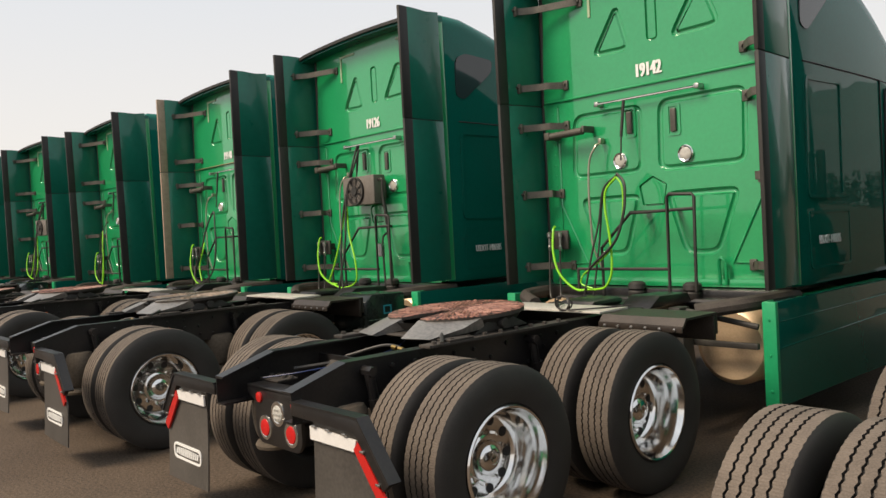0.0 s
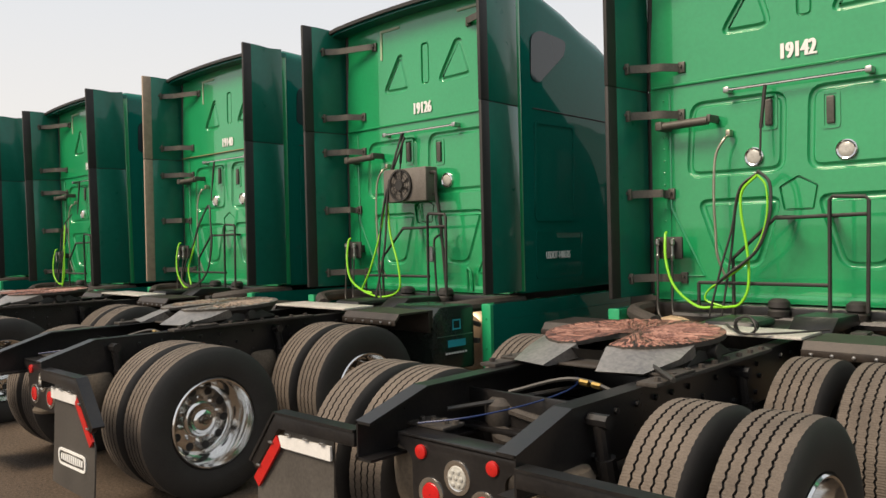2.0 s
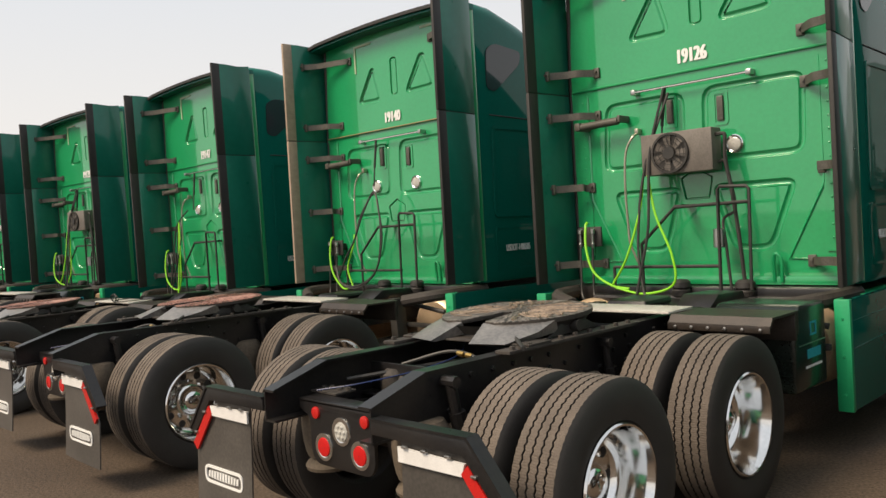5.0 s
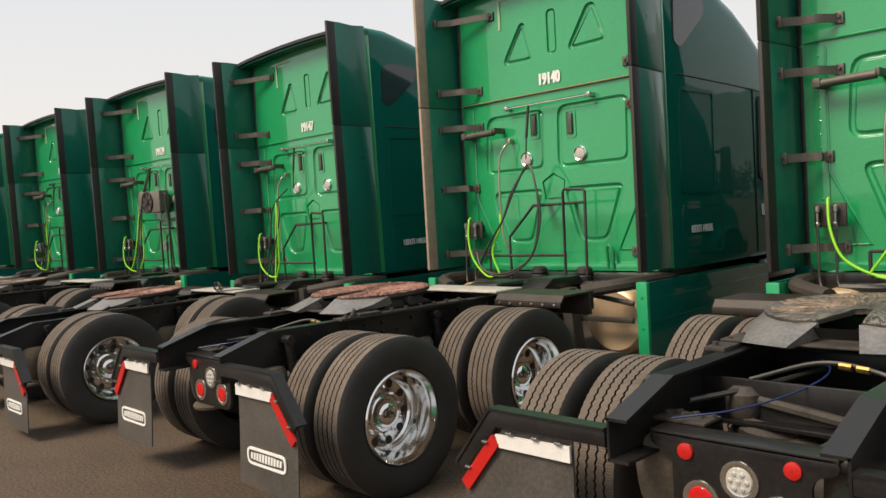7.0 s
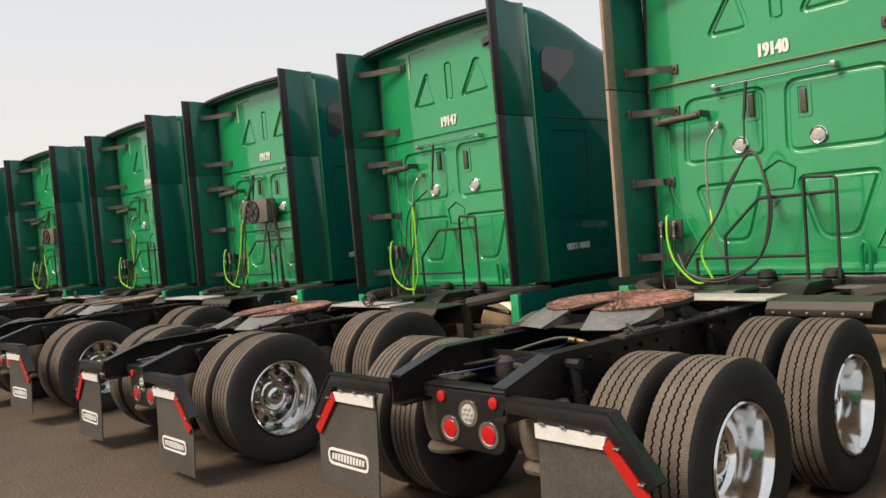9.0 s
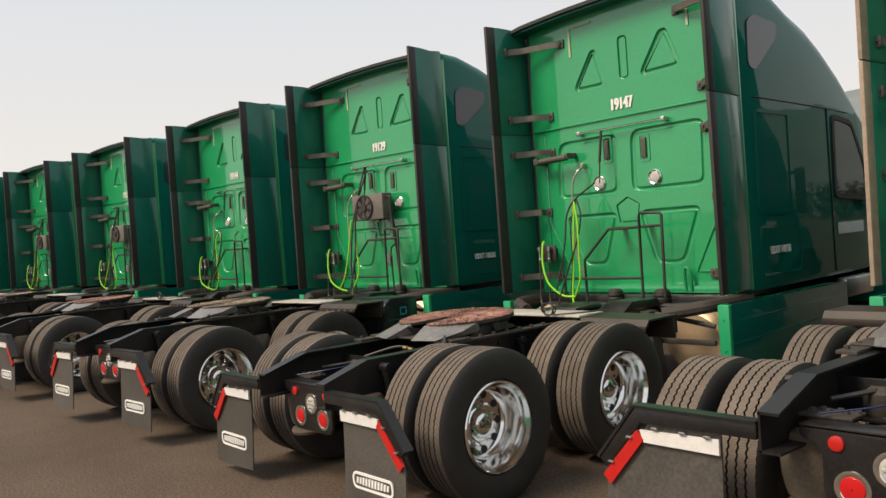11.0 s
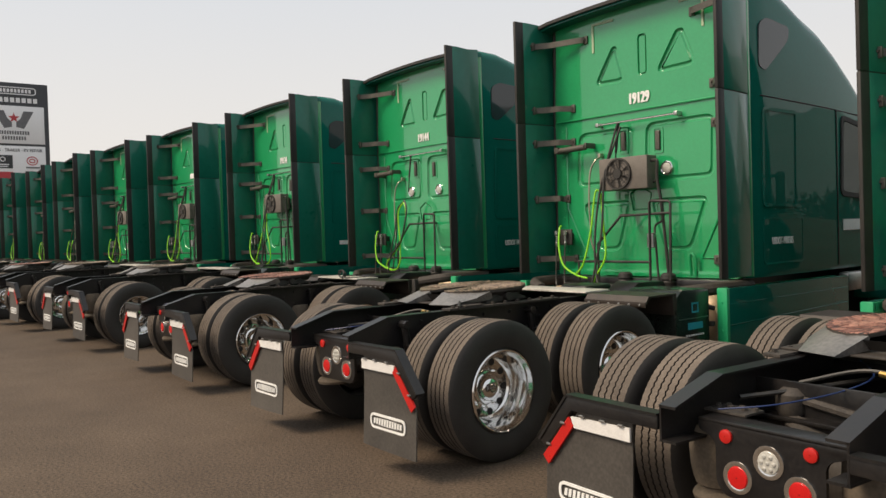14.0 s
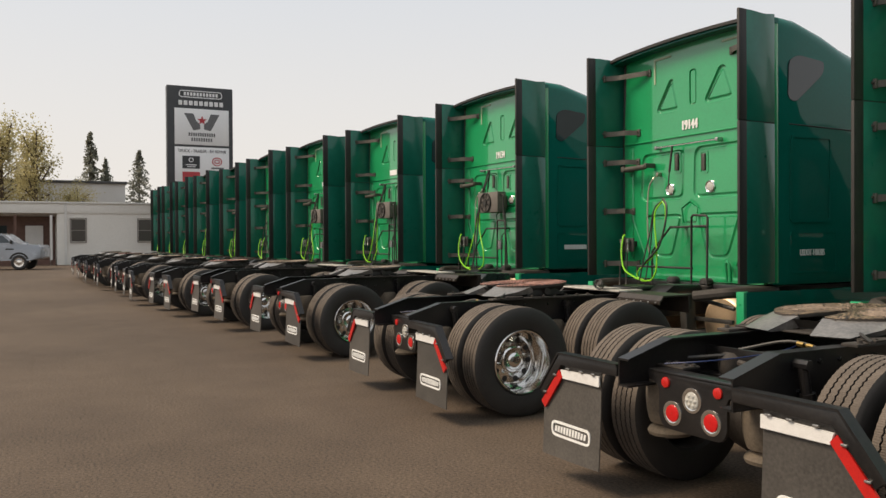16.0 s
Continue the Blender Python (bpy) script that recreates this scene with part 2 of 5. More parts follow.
def asphalt():
    m = bpy.data.materials.new("worn_asphalt")
    m.use_nodes = True
    n, l = m.node_tree.nodes, m.node_tree.links
    b = n["Principled BSDF"]
    tc = n.new("ShaderNodeTexCoord")
    big, mid, grit = (n.new("ShaderNodeTexNoise") for _ in range(3))
    vor = n.new("ShaderNodeTexVoronoi")
    for t, s, d in ((big, 0.22, 5), (mid, 1.7, 7), (grit, 46, 6)):
        t.inputs["Scale"].default_value, t.inputs["Detail"].default_value = s, d
        l.new(tc.outputs["Object"], t.inputs["Vector"])
    vor.inputs["Scale"].default_value = 95
    l.new(tc.outputs["Object"], vor.inputs["Vector"])
    r1, r2, r3 = (n.new("ShaderNodeValToRGB") for _ in range(3))
    for r, a, ca, c, cc in ((r1, 0.33, (0.066, 0.048, 0.034), 0.70, (0.100, 0.074, 0.053)), (r2, 0.30, (0.86, 0.855, 0.85), 0.72, (1.10, 1.10, 1.09)), (r3, 0.32, (0.54, 0.53, 0.52), 0.68, (1.48, 1.45, 1.40))):
        r.color_ramp.elements[0].position, r.color_ramp.elements[1].position = a, c
        r.color_ramp.elements[0].color, r.color_ramp.elements[1].color = (*ca, 1), (*cc, 1)
    l.new(big.outputs[0], r1.inputs[0]), l.new(mid.outputs[0], r2.inputs[0]), l.new(grit.outputs[0], r3.inputs[0])
    m1, m2 = n.new("ShaderNodeMix"), n.new("ShaderNodeMix")
    for x in (m1, m2):
        x.data_type, x.blend_type = "RGBA", "MULTIPLY"
        x.inputs[0].default_value = 1.0
    l.new(r1.outputs[0], m1.inputs[6]), l.new(r2.outputs[0], m1.inputs[7])
    l.new(m1.outputs[2], m2.inputs[6]), l.new(r3.outputs[0], m2.inputs[7])
    l.new(m2.outputs[2], b.inputs["Base Color"])
    b.inputs["Roughness"].default_value = 0.85
    b.inputs["Specular IOR Level"].default_value = 0.3
    bp = n.new("ShaderNodeBump")
    bp.inputs["Strength"].default_value, bp.inputs["Distance"].default_value, bp.invert = 0.6, 0.005, True
    l.new(vor.outputs["Distance"], bp.inputs["Height"]), l.new(bp.outputs[0], b.inputs["Normal"])
    return m


ASPHALT = asphalt()


# ---- mesh helpers ----
def part(name, bm, mat, parent=None, label="", sharp=35):
    """Links a bmesh as one mesh object under a thing or part."""
    me = bpy.data.meshes.new(name)
    bmesh.ops.recalc_face_normals(bm, faces=bm.faces)
    bm.to_mesh(me)
    bm.free()
    for m in (mat if isinstance(mat, (list, tuple)) else (mat,)):
        me.materials.append(m)
    me.polygons.foreach_set("use_smooth", [True] * len(me.polygons))
    me.set_sharp_from_angle(angle=radians(sharp))
    ob = new(name, me)
    ob.parent = parent
    return tagged(ob, label)


def again(ob, parent, m=None):
    """Another part on the same mesh."""
    o = new(ob.name.split(".")[0], ob.data)
    o.parent = parent
    if m is not None:
        o.matrix_basis = m
    for key in ("label",):
        if key in ob:
            o[key] = ob[key]
    return o


def box(bm, x0, x1, y0, y1, z0, z1, bevel=0.0, m=None):
    vs = [bm.verts.new((x, y, z)) for x in (x0, x1) for y in (y0, y1) for z in (z0, z1)]
    fs = [bm.faces.new([vs[i] for i in q]) for q in ((0, 1, 3, 2), (4, 6, 7, 5), (0, 4, 5, 1), (2, 3, 7, 6), (0, 2, 6, 4), (1, 5, 7, 3))]
    if m is not None:
        bmesh.ops.transform(bm, matrix=m, verts=vs)
    if bevel:
        bmesh.ops.bevel(bm, geom=list({e for f in fs for e in f.edges}), offset=bevel, segments=2, affect="EDGES", profile=0.5)
    return bm


def prism(bm, poly, axis, a, b, bevel=0.0):
    """A polygon of two coordinates drawn out along the third axis, from a to b."""
    def at(p, h):
        return {"x": (h, p[0], p[1]), "y": (p[0], h, p[1]), "z": (p[0], p[1], h)}[axis]
    lo, hi = [bm.verts.new(at(p, a)) for p in poly], [bm.verts.new(at(p, b)) for p in poly]
    n = len(poly)
    fs = [bm.faces.new(lo), bm.faces.new(hi)] + [bm.faces.new((lo[i], lo[(i + 1) % n], hi[(i + 1) % n], hi[i])) for i in range(n)]
    if bevel:
        bmesh.ops.bevel(bm, geom=list({e for f in fs for e in f.edges}), offset=bevel, segments=2, affect="EDGES", profile=0.5)
    return bm


def lathe(bm, profile, seg=32, axis="x", at=(0, 0, 0), close=False, mat=0):
    """profile: (distance along the axis, radius)."""
    rings = []
    for h, r in profile:
        ring = []
        for i in range(seg):
            a = 2 * math.pi * i / seg
            u, v = r * math.cos(a), r * math.sin(a)
            p = {"x": (h, u, v), "y": (u, h, v), "z": (u, v, h)}[axis]
            ring.append(bm.verts.new((p[0] + at[0], p[1] + at[1], p[2] + at[2])))
        rings.append(ring)
    for r0, r1 in zip(rings, rings[1:]):
        for i in range(seg):
            f = bm.faces.new((r0[i], r0[(i + 1) % seg], r1[(i + 1) % seg], r1[i]))
            f.material_index = mat
    for ring in ((rings[0], rings[-1]) if close else ()):
        bm.faces.new(ring).material_index = mat
    return bm


def smooth_path(pts, steps=8):
    pts = [Vector(p) for p in pts]
    ext = [pts[0] * 2 - pts[1]] + pts + [pts[-1] * 2 - pts[-2]]
    out = []
    for i in range(1, len(ext) - 2):
        p0, p1, p2, p3 = ext[i - 1:i + 3]
        for k in range(steps):
            t = k / steps
            out.append(0.5 * (2 * p1 + (p2 - p0) * t + (2 * p0 - 5 * p1 + 4 * p2 - p3) * t * t + (3 * p1 - p0 - 3 * p2 + p3) * t ** 3))
    return out + [pts[-1]]


def tube(bm, pts, r, seg=8, smooth=True, steps=8):
    pts = smooth_path(pts, steps) if smooth and len(pts) > 2 else [Vector(p) for p in pts]
    rings, up = [], Vector((0.13, 0.31, 0.94))
    for i, p in enumerate(pts):
        d = (pts[min(i + 1, len(pts) - 1)] - pts[max(i - 1, 0)]).normalized()
        u = d.cross(up)
        u = (u if u.length > 1e-4 else d.cross(Vector((1, 0, 0)))).normalized()
        v = d.cross(u).normalized()
        up = v if i else up
        up = u.cross(d)
        rings.append([bm.verts.new(p + r * (math.cos(2 * math.pi * k / seg) * u + math.sin(2 * math.pi * k / seg) * v)) for k in range(seg)])
    for a, b in zip(rings, rings[1:]):
        for k in range(seg):
            bm.faces.new((a[k], a[(k + 1) % seg], b[(k + 1) % seg], b[k]))
    bm.faces.new(rings[0]), bm.faces.new(rings[-1])
    return bm


def rounded(poly, r, n=4):
    """A polygon with its corners rounded."""
    out = []
    for i, p in enumerate(poly):
        p, a, b = Vector(p), Vector(poly[i - 1]), Vector(poly[(i + 1) % len(poly)])
        ra = min(r, (a - p).length * 0.45, (b - p).length * 0.45)
        s, e = p + (a - p).normalized() * ra, p + (b - p).normalized() * ra
        for k in range(n + 1):
            t = k / n
            out.append((s * (1 - t) ** 2 + p * 2 * t * (1 - t) + e * t * t)[:])
    return out


def inset(poly, d):
    """A convex polygon shrunk by about d."""
    n, out = len(poly), []
    area = sum(poly[i - 1][0] * poly[i][1] - poly[i][0] * poly[i - 1][1] for i in range(n))
    sg = 1 if area > 0 else -1
    for i in range(n):
        a, p, b = (Vector(poly[j % n]) for j in (i - 1, i, i + 1))
        t = (b - a).normalized()
        out.append((p + sg * d * Vector((-t.y, t.x)))[:])
    return out


def writing(name, text, size, mat, parent, m, squeeze=0.62, bold=0.012, label=""):
    cu = bpy.data.curves.new(name, "FONT")
    cu.body, cu.size, cu.align_x, cu.align_y, cu.extrude = text, size, "CENTER", "CENTER", 0.002
    cu.resolution_u = 3
    tmp = new("text_outline", cu)
    bpy.context.view_layer.update()
    me = bpy.data.meshes.new_from_object(tmp.evaluated_get(bpy.context.evaluated_depsgraph_get()))
    bpy.data.objects.remove(tmp)
    me.name = name
    me.materials.clear()
    me.materials.append(mat)
    bm = bm_()
    for k, d in enumerate((-1, -0.5, 0, 0.5, 1) if bold else (0,)):
        cut = me.copy()
        cut.transform(m @ Matrix.Translation((d * bold, 0, 0.0004 * k)) @ Matrix.Diagonal((squeeze, 1, 1, 1)))
        bm.from_mesh(cut)
        bpy.data.meshes.remove(cut)
    bm.to_mesh(me)
    bm.free()
    ob = new(name, me)
    ob.parent = parent
    return tagged(ob, label)


def bm_():
    return bmesh.new()


# ---- ground ----
bm = bm_()
bmesh.ops.create_grid(bm, x_segments=8, y_segments=8, size=900)
tagged(part("ground", bm, ASPHALT), "worn brown-grey asphalt yard with fine grit", "ground", kind="structure")


# ---- truck parts ----
def tyre_mesh():
    """One tyre about the x axis: five ribs parted by zigzag grooves, dusty tread, black walls."""
    seg, bm = 168, bm_()
    prof = [(-0.098, 0.286, 0), (-0.122, 0.305, 0), (-0.136, 0.355, 0), (-0.139, 0.41, 0), (-0.131, 0.462, 0), (-0.121, 0.486, 0), (-0.114, 0.4965, 1)]
    for g in (-0.069, -0.023, 0.023, 0.069):
        prof += [(g - 0.0052, 0.4995, 1), (g - 0.0034, 0.483, 1), (g + 0.0034, 0.483, 1), (g + 0.0052, 0.4995, 1)]
    prof += [(-x, r, z) for x, r, z in reversed(prof[:7])]
    rings = []
    for i in range(seg):
        a = 2 * math.pi * i / seg
        zig = 0.0036 * (1 if i % 2 else -1)
        ring = []
        for j, (x, r, z) in enumerate(prof):
            edge = 0.0016 * (1 if i % 2 else -1) if j in (6, len(prof) - 7) else 0
            ring.append(bm.verts.new((x + (zig if z and j not in (6, len(prof) - 7) else edge * (-1 if x < 0 else 1)), r * math.sin(a), r * math.cos(a))))
        rings.append(ring)
    n = len(prof)
    for i in range(seg):
        for j in range(n - 1):
            f = bm.faces.new((rings[i][j], rings[i][j + 1], rings[(i + 1) % seg][j + 1], rings[(i + 1) % seg][j]))
            top = prof[j][1] > 0.495 and prof[j + 1][1] > 0.495
            f.material_index = 1 if top else 0
    return bm


def rim_mesh():
    """Deep polished disc wheel, seen from outboard (+x); x = 0 is the tyre's middle."""
    bm = bm_()
    lathe(bm, [(0.098, 0.288), (0.124, 0.296), (0.133, 0.289), (0.130, 0.280), (0.108, 0.272), (0.085, 0.262), (0.04, 0.256), (0.012, 0.247), (-0.03, 0.243), (-0.062, 0.232), (-0.078, 0.216),
               (-0.080, 0.155), (-0.070, 0.128), (-0.072, 0.108), (-0.072, 0.02)], 48)
    lathe(bm, [(0.098, 0.288), (-0.05, 0.262), (-0.11, 0.262)], 48)
    return bm


def hub_mesh():
    bm = bm_()
    lathe(bm, [(-0.072, 0.122), (-0.062, 0.118), (-0.058, 0.100), (-0.052, 0.094), (-0.025, 0.092), (-0.008, 0.084), (0.006, 0.066), (0.013, 0.044), (0.015, 0.030), (0.010, 0.027), (0.010, 0.018), (0.018, 0.015), (0.019, 0.002)], 36)
    return bm


def add_wheels(truck, tyre, rim, hub, hole, nut, inner):
    for y in (0.0, 1.32):
        for side in (1, -1):
            turn = Matrix.Rotation(0 if side > 0 else math.pi, 4, "Z")
            spin = Matrix.Rotation(random.uniform(0, 6.28), 4, "X")
            w = again(rim, truck, Matrix.Translation((side * 1.077, y, 0.5)) @ turn @ spin)
            again(tyre, w)
            again(hub, w)
            for k in range(10):
                again(hole, w, Matrix.Rotation(k * math.pi / 5, 4, "X"))
                again(nut, w, Matrix.Rotation((k + 0.5) * math.pi / 5, 4, "X"))
            w2 = again(inner, truck, Matrix.Translation((side * 0.737, y, 0.5)) @ turn @ spin)
            again(tyre, w2)
    for side in (1, -1):
        turn = Matrix.Rotation(0 if side > 0 else math.pi, 4, "Z")
        w = again(inner, truck, Matrix.Translation((side * 1.04, 6.85, 0.5)) @ turn)
        again(tyre, w)


def wall_panel():
    """The sleeper's back wall: pressed recesses with sloped sides, in the plane y = 3.16."""
    y0, bm = 3.16, bm_()
    holes = [(rounded([(-0.60, 3.20), (-0.15, 3.19), (-0.27, 3.60), (-0.33, 3.60)], 0.12), 0.056), (rounded([(0.22, 3.21), (0.73, 3.22), (0.575, 3.62), (0.49, 3.62)], 0.12), 0.056),
             (rounded([(0.012, 3.23), (0.128, 3.23), (0.128, 3.66), (0.012, 3.66)], 0.05), 0.022),
             (rounded([(-0.88, 2.09), (-0.08, 2.09), (-0.06, 2.71), (-0.84, 2.71)], 0.12), 0.056), (rounded([(0.07, 2.09), (0.90, 2.09), (0.92, 2.72), (0.09, 2.72)], 0.12), 0.056),
             (rounded([(0.30, 1.36), (0.63, 1.36), (0.84, 1.92), (0.13, 1.92)], 0.11), 0.060), (rounded([(-0.60, 1.36), (-0.27, 1.36), (-0.10, 1.92), (-0.80, 1.92)], 0.11), 0.060),
             (rounded([(-0.10, 1.80), (0.12, 1.80), (0.155, 1.985), (0.01, 2.065), (-0.135, 1.985)], 0.02), 0.018)]
    outer = rounded([(-1.20, 1.13), (1.20, 1.13), (1.20, 2.9), (1.13, 4.0), (-1.13, 4.0), (-1.20, 2.9)], 0.06)
    edges = []
    def ring(poly, y):
        vs = [bm.verts.new((x, y, z)) for x, z in poly]
        return vs, [bm.edges.new((vs[i - 1], vs[i])) for i in range(len(vs))]
    vs, es = ring(outer, y0)
    back = [bm.verts.new((v.co.x, y0 + 0.05, v.co.z)) for v in vs]
    for i in range(len(vs)):
        bm.faces.new((vs[i - 1], vs[i], back[i], back[i - 1]))
    edges += es
    for poly, w in holes:
        hv, he = ring(poly, y0)
        last = hv
        for f, d in ((0.04, 0.005), (0.22, 0.021), (0.34, 0.025), (0.64, 0.025), (0.78, 0.020), (0.95, 0.007), (1.0, 0.006)):
            iv = [bm.verts.new((x, y0 + d, z)) for x, z in inset(poly, w * f)]
            for i in range(len(hv)):
                bm.faces.new((last[i - 1], last[i], iv[i], iv[i - 1]))
            last = iv
        bm.faces.new(last)
        edges += he
    bmesh.ops.triangle_fill(bm, edges=edges, use_beauty=True)
    return bm


SECTIONS = [(3.225, 1.20, 4.02, 0.10), (3.30, 1.232, 4.045, 0.13), (3.6, 1.24, 4.045, 0.18), (4.07, 1.24, 3.96, 0.26), (4.4, 1.24, 3.87, 0.32), (4.75, 1.235, 3.78, 0.34), (5.1, 1.225, 3.62, 0.34), (5.5, 1.21, 3.36, 0.30),
            (5.85, 1.19, 3.08, 0.24), (6.15, 1.16, 2.84, 0.18), (6.5, 1.10, 2.44, 0.16), (6.85, 1.02, 1.98, 0.14), (7.05, 1.0, 1.78, 0.14)]


def loft(sections, zb, crown=0.05):
    bm, rings = bm_(), []
    for y, w, zt, r in sections:
        half = [(w - 0.02, zb), (w, zb + 0.06)] + [(w, zb + (zt - r - zb) * k / 4) for k in (1, 2, 3)] + [(w - r * 0.10, zt - r)]
        for k in range(1, 7):
            a = math.pi / 2 * k / 6
            half.append((w - r * 0.10 - r + r * math.cos(a), zt - r + r * math.sin(a)))
        half.append((w * 0.45, zt + crown * 0.8))
        pts = half + [(0, zt + crown)] + [(-x, z) for x, z in reversed(half)]
        rings.append([bm.verts.new((x, y, z)) for x, z in pts])
    n = len(rings[0])
    for a, b in zip(rings, rings[1:]):
        for i in range(n):
            bm.faces.new((a[i], a[(i + 1) % n], b[(i + 1) % n], b[i]))
    bm.faces.new(rings[0]), bm.faces.new(rings[-1])
    return bm


def side_x(y):
    """The cab side's x at y."""
    for a, b in zip(SECTIONS, SECTIONS[1:]):
        if a[0] <= y <= b[0]:
            return a[1] + (b[1] - a[1]) * (y - a[0]) / (b[0] - a[0])
    return 1.0


def frame_ring(bm, poly, w, axis, a, b):
    """A flat ring along a polygon, w wide, between a and b on the axis."""
    inn = inset(poly, w)
    def at(p, h):
        return {"x": (h, p[0], p[1]), "y": (p[0], h, p[1])}[axis]
    loops = [[bm.verts.new(at(p, h)) for p in q] for q, h in ((poly, a), (poly, b), (inn, b), (inn, a))]
    n = len(poly)
    for k in range(4):
        A, B = loops[k], loops[(k + 1) % 4]
        for i in range(n):
            bm.faces.new((A[i - 1], A[i], B[i], B[i - 1]))
    return bm


def rail_poly(top_bend, tip, zb):
    return [(tip, zb), (7.9, zb), (7.9, 1.0), (top_bend, 1.01), (tip, 0.905)]


def build_truck():
    t = new("semi_truck")
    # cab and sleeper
    body = part("cab_body", loft(SECTIONS, 1.10, 0.03), GREEN_SIDE, t, "dark green sleeper cab with curved roof, shade put into its colour")
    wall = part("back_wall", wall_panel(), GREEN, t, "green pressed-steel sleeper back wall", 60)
    even = wall.modifiers.new("even_shading", "WEIGHTED_NORMAL")
    even.weight, even.keep_sharp = 90, True
    bm = bm_()
    tube(bm, [(-1.17, 3.15, 2.865), (1.17, 3.15, 2.865)], 0.011, 6, False)
    part("seam_strip", bm, GREEN, wall)
    for s in (-1, 1):
        bm = bm_()
        tube(bm, [(s * 1.02, 3.157, 2.80), (s * 1.02, 3.157, 1.86), (s * 0.74, 3.157, 1.30), (s * 1.14, 3.157, 1.29)], 0.012, 6, False)
        part("pressed_ridge", bm, GREEN, wall)
        bm = bm_()
        box(bm, s * 1.07 - 0.05, s * 1.07 + 0.05, 3.148, 3.165, 1.35, 2.82)
        for k in range(14):
            lathe(bm, [(3.150, 0.010), (3.143, 0.008), (3.141, 0.002)], 8, "y", (s * 1.07, 0, 1.45 + k * 0.1))
        part("rivet_strip", bm, GREEN, wall, "", 6)
        bm = bm_()
        prism(bm, rounded([(s * 1.10, 3.168), (s * 1.19, 3.168), (s * 1.238, 3.20), (s * 1.238, 3.27), (s * 1.10, 3.27)], 0.03), "z", 1.12, 3.96)
        part("corner_post", bm, GREEN, wall)
        # thin angle strips high on the wall
        bm = bm_()
        x0 = -0.60 if s < 0 else 0.82
        d = 0.30 if s < 0 else -0.28
        prism(bm, [(x0, 3.58), (x0 + d * 0.09, 3.58), (x0 + d * 0.09, 3.872), (x0 + d, 3.872), (x0 + d, 3.896), (x0, 3.896)], "y", 3.150, 3.162)
        part("corner_strip", bm, PALE_GREEN, wall, "thin pale angle strip")
    bm = bm_()
    prism(bm, rounded([(-1.16, 1.10), (1.16, 1.10), (1.16, 1.165), (-1.16, 1.165)], 0.02), "y", 3.125, 3.19, 0.008)
    part("wall_sill", bm, GREEN, wall)
    # roof lip
    bm = bm_()
    arc = [(-1.25, 3.982)] + [(x, 4.003 + 0.035 * (1 - (x / 1.12) ** 2)) for x in np.linspace(-1.10, 1.10, 13)] + [(1.25, 3.982)]
    prism(bm, arc + [(x, z - 0.055) for x, z in reversed(arc)], "y", 2.99, 3.25)
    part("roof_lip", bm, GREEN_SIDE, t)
    bm = bm_()
    prism(bm, [(x * 1.002, z + 0.006) for x, z in arc] + [(x, z - 0.030) for x, z in reversed(arc)], "y", 2.955, 2.99)
    part("roof_rubber_edge", bm, RUBBER, t, "black rubber edge strip")
    # side extenders
    for s in (-1, 1):
        ext = None
        for z0, z1 in ((1.13, 2.842), (2.852, 4.012)):
            bm = bm_()
            top = 0.0 if z1 < 3 else 0.035
            poly = [(2.72, z0), (3.19, z0), (3.19, z1 + top * 0.3), (3.0, z1 - top * 0.4), (2.80, z1), (2.72, z1)]
            prism(bm, poly, "x", 0.0, 0.028, 0.004)
            for v in bm.verts:
                flare = (3.19 - v.co.y) / 0.56
                v.co.x = s * (1.222 + 0.045 * flare + v.co.x)
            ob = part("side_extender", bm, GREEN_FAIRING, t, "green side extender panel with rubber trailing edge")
            bm = bm_()
            prism(bm, [(2.61, z0), (2.73, z0), (2.73, z1), (2.61, z1)], "x", -0.004, 0.030, 0.006)
            for v in bm.verts:
                flare = (3.19 - v.co.y) / 0.56
                v.co.x = s * (1.222 + 0.045 * flare + v.co.x)
            part("rubber_edge", bm, RUBBER, ob, "black rubber trailing edge")
            ext = ext or ob
        bm = bm_()
        prism(bm, [(2.615, 2.838), (3.188, 2.838), (3.188, 2.856), (2.615, 2.856)], "x", 0.004, 0.022)
        for v in bm.verts:
            v.co.x = s * (1.222 + 0.045 * (3.19 - v.co.y) / 0.56 + v.co.x)
        part("panel_seal", bm, RUBBER, ext, "black seal between panels")
        bm = bm_()
        tube(bm, [(s * 1.205, 3.172, 1.14), (s * 1.205, 3.172, 2.84)], 0.022, 6, False)
        tube(bm, [(s * 1.205, 3.172, 2.85), (s * 1.175, 3.172, 3.96)], 0.022, 6, False)
        part("corner_seal", bm, RUBBER, ext, "dark seal between wall and extender")
        for z, xe in ((3.745, 0.73), (3.005, 0.94), (2.62, 0.95), (1.975, 1.05), (1.28, 0.95)):
            bm = bm_()
            pts = smooth_path([(s * 1.245, 2.86, z), (s * 1.12, 2.985, z + 0.004), (s * 1.02, 3.02, z + 0.004), (s * xe, 3.10, z), (s * (xe - 0.04), 3.15, z)], 5)
            n = len(pts)
            rows = [[bm.verts.new((p.x + dx, p.y + dy, p.z + dz)) for dx, dy, dz in ((0, 0, -0.032), (0, 0, 0.032), (s * 0.008, 0.014, 0.032), (s * 0.008, 0.014, -0.032))] for p in pts]
            for a, b in zip(rows, rows[1:]):
                for i in range(4):
                    bm.faces.new((a[i], a[(i + 1) % 4], b[(i + 1) % 4], b[i]))
            bm.faces.new(rows[0]), bm.faces.new(rows[-1])
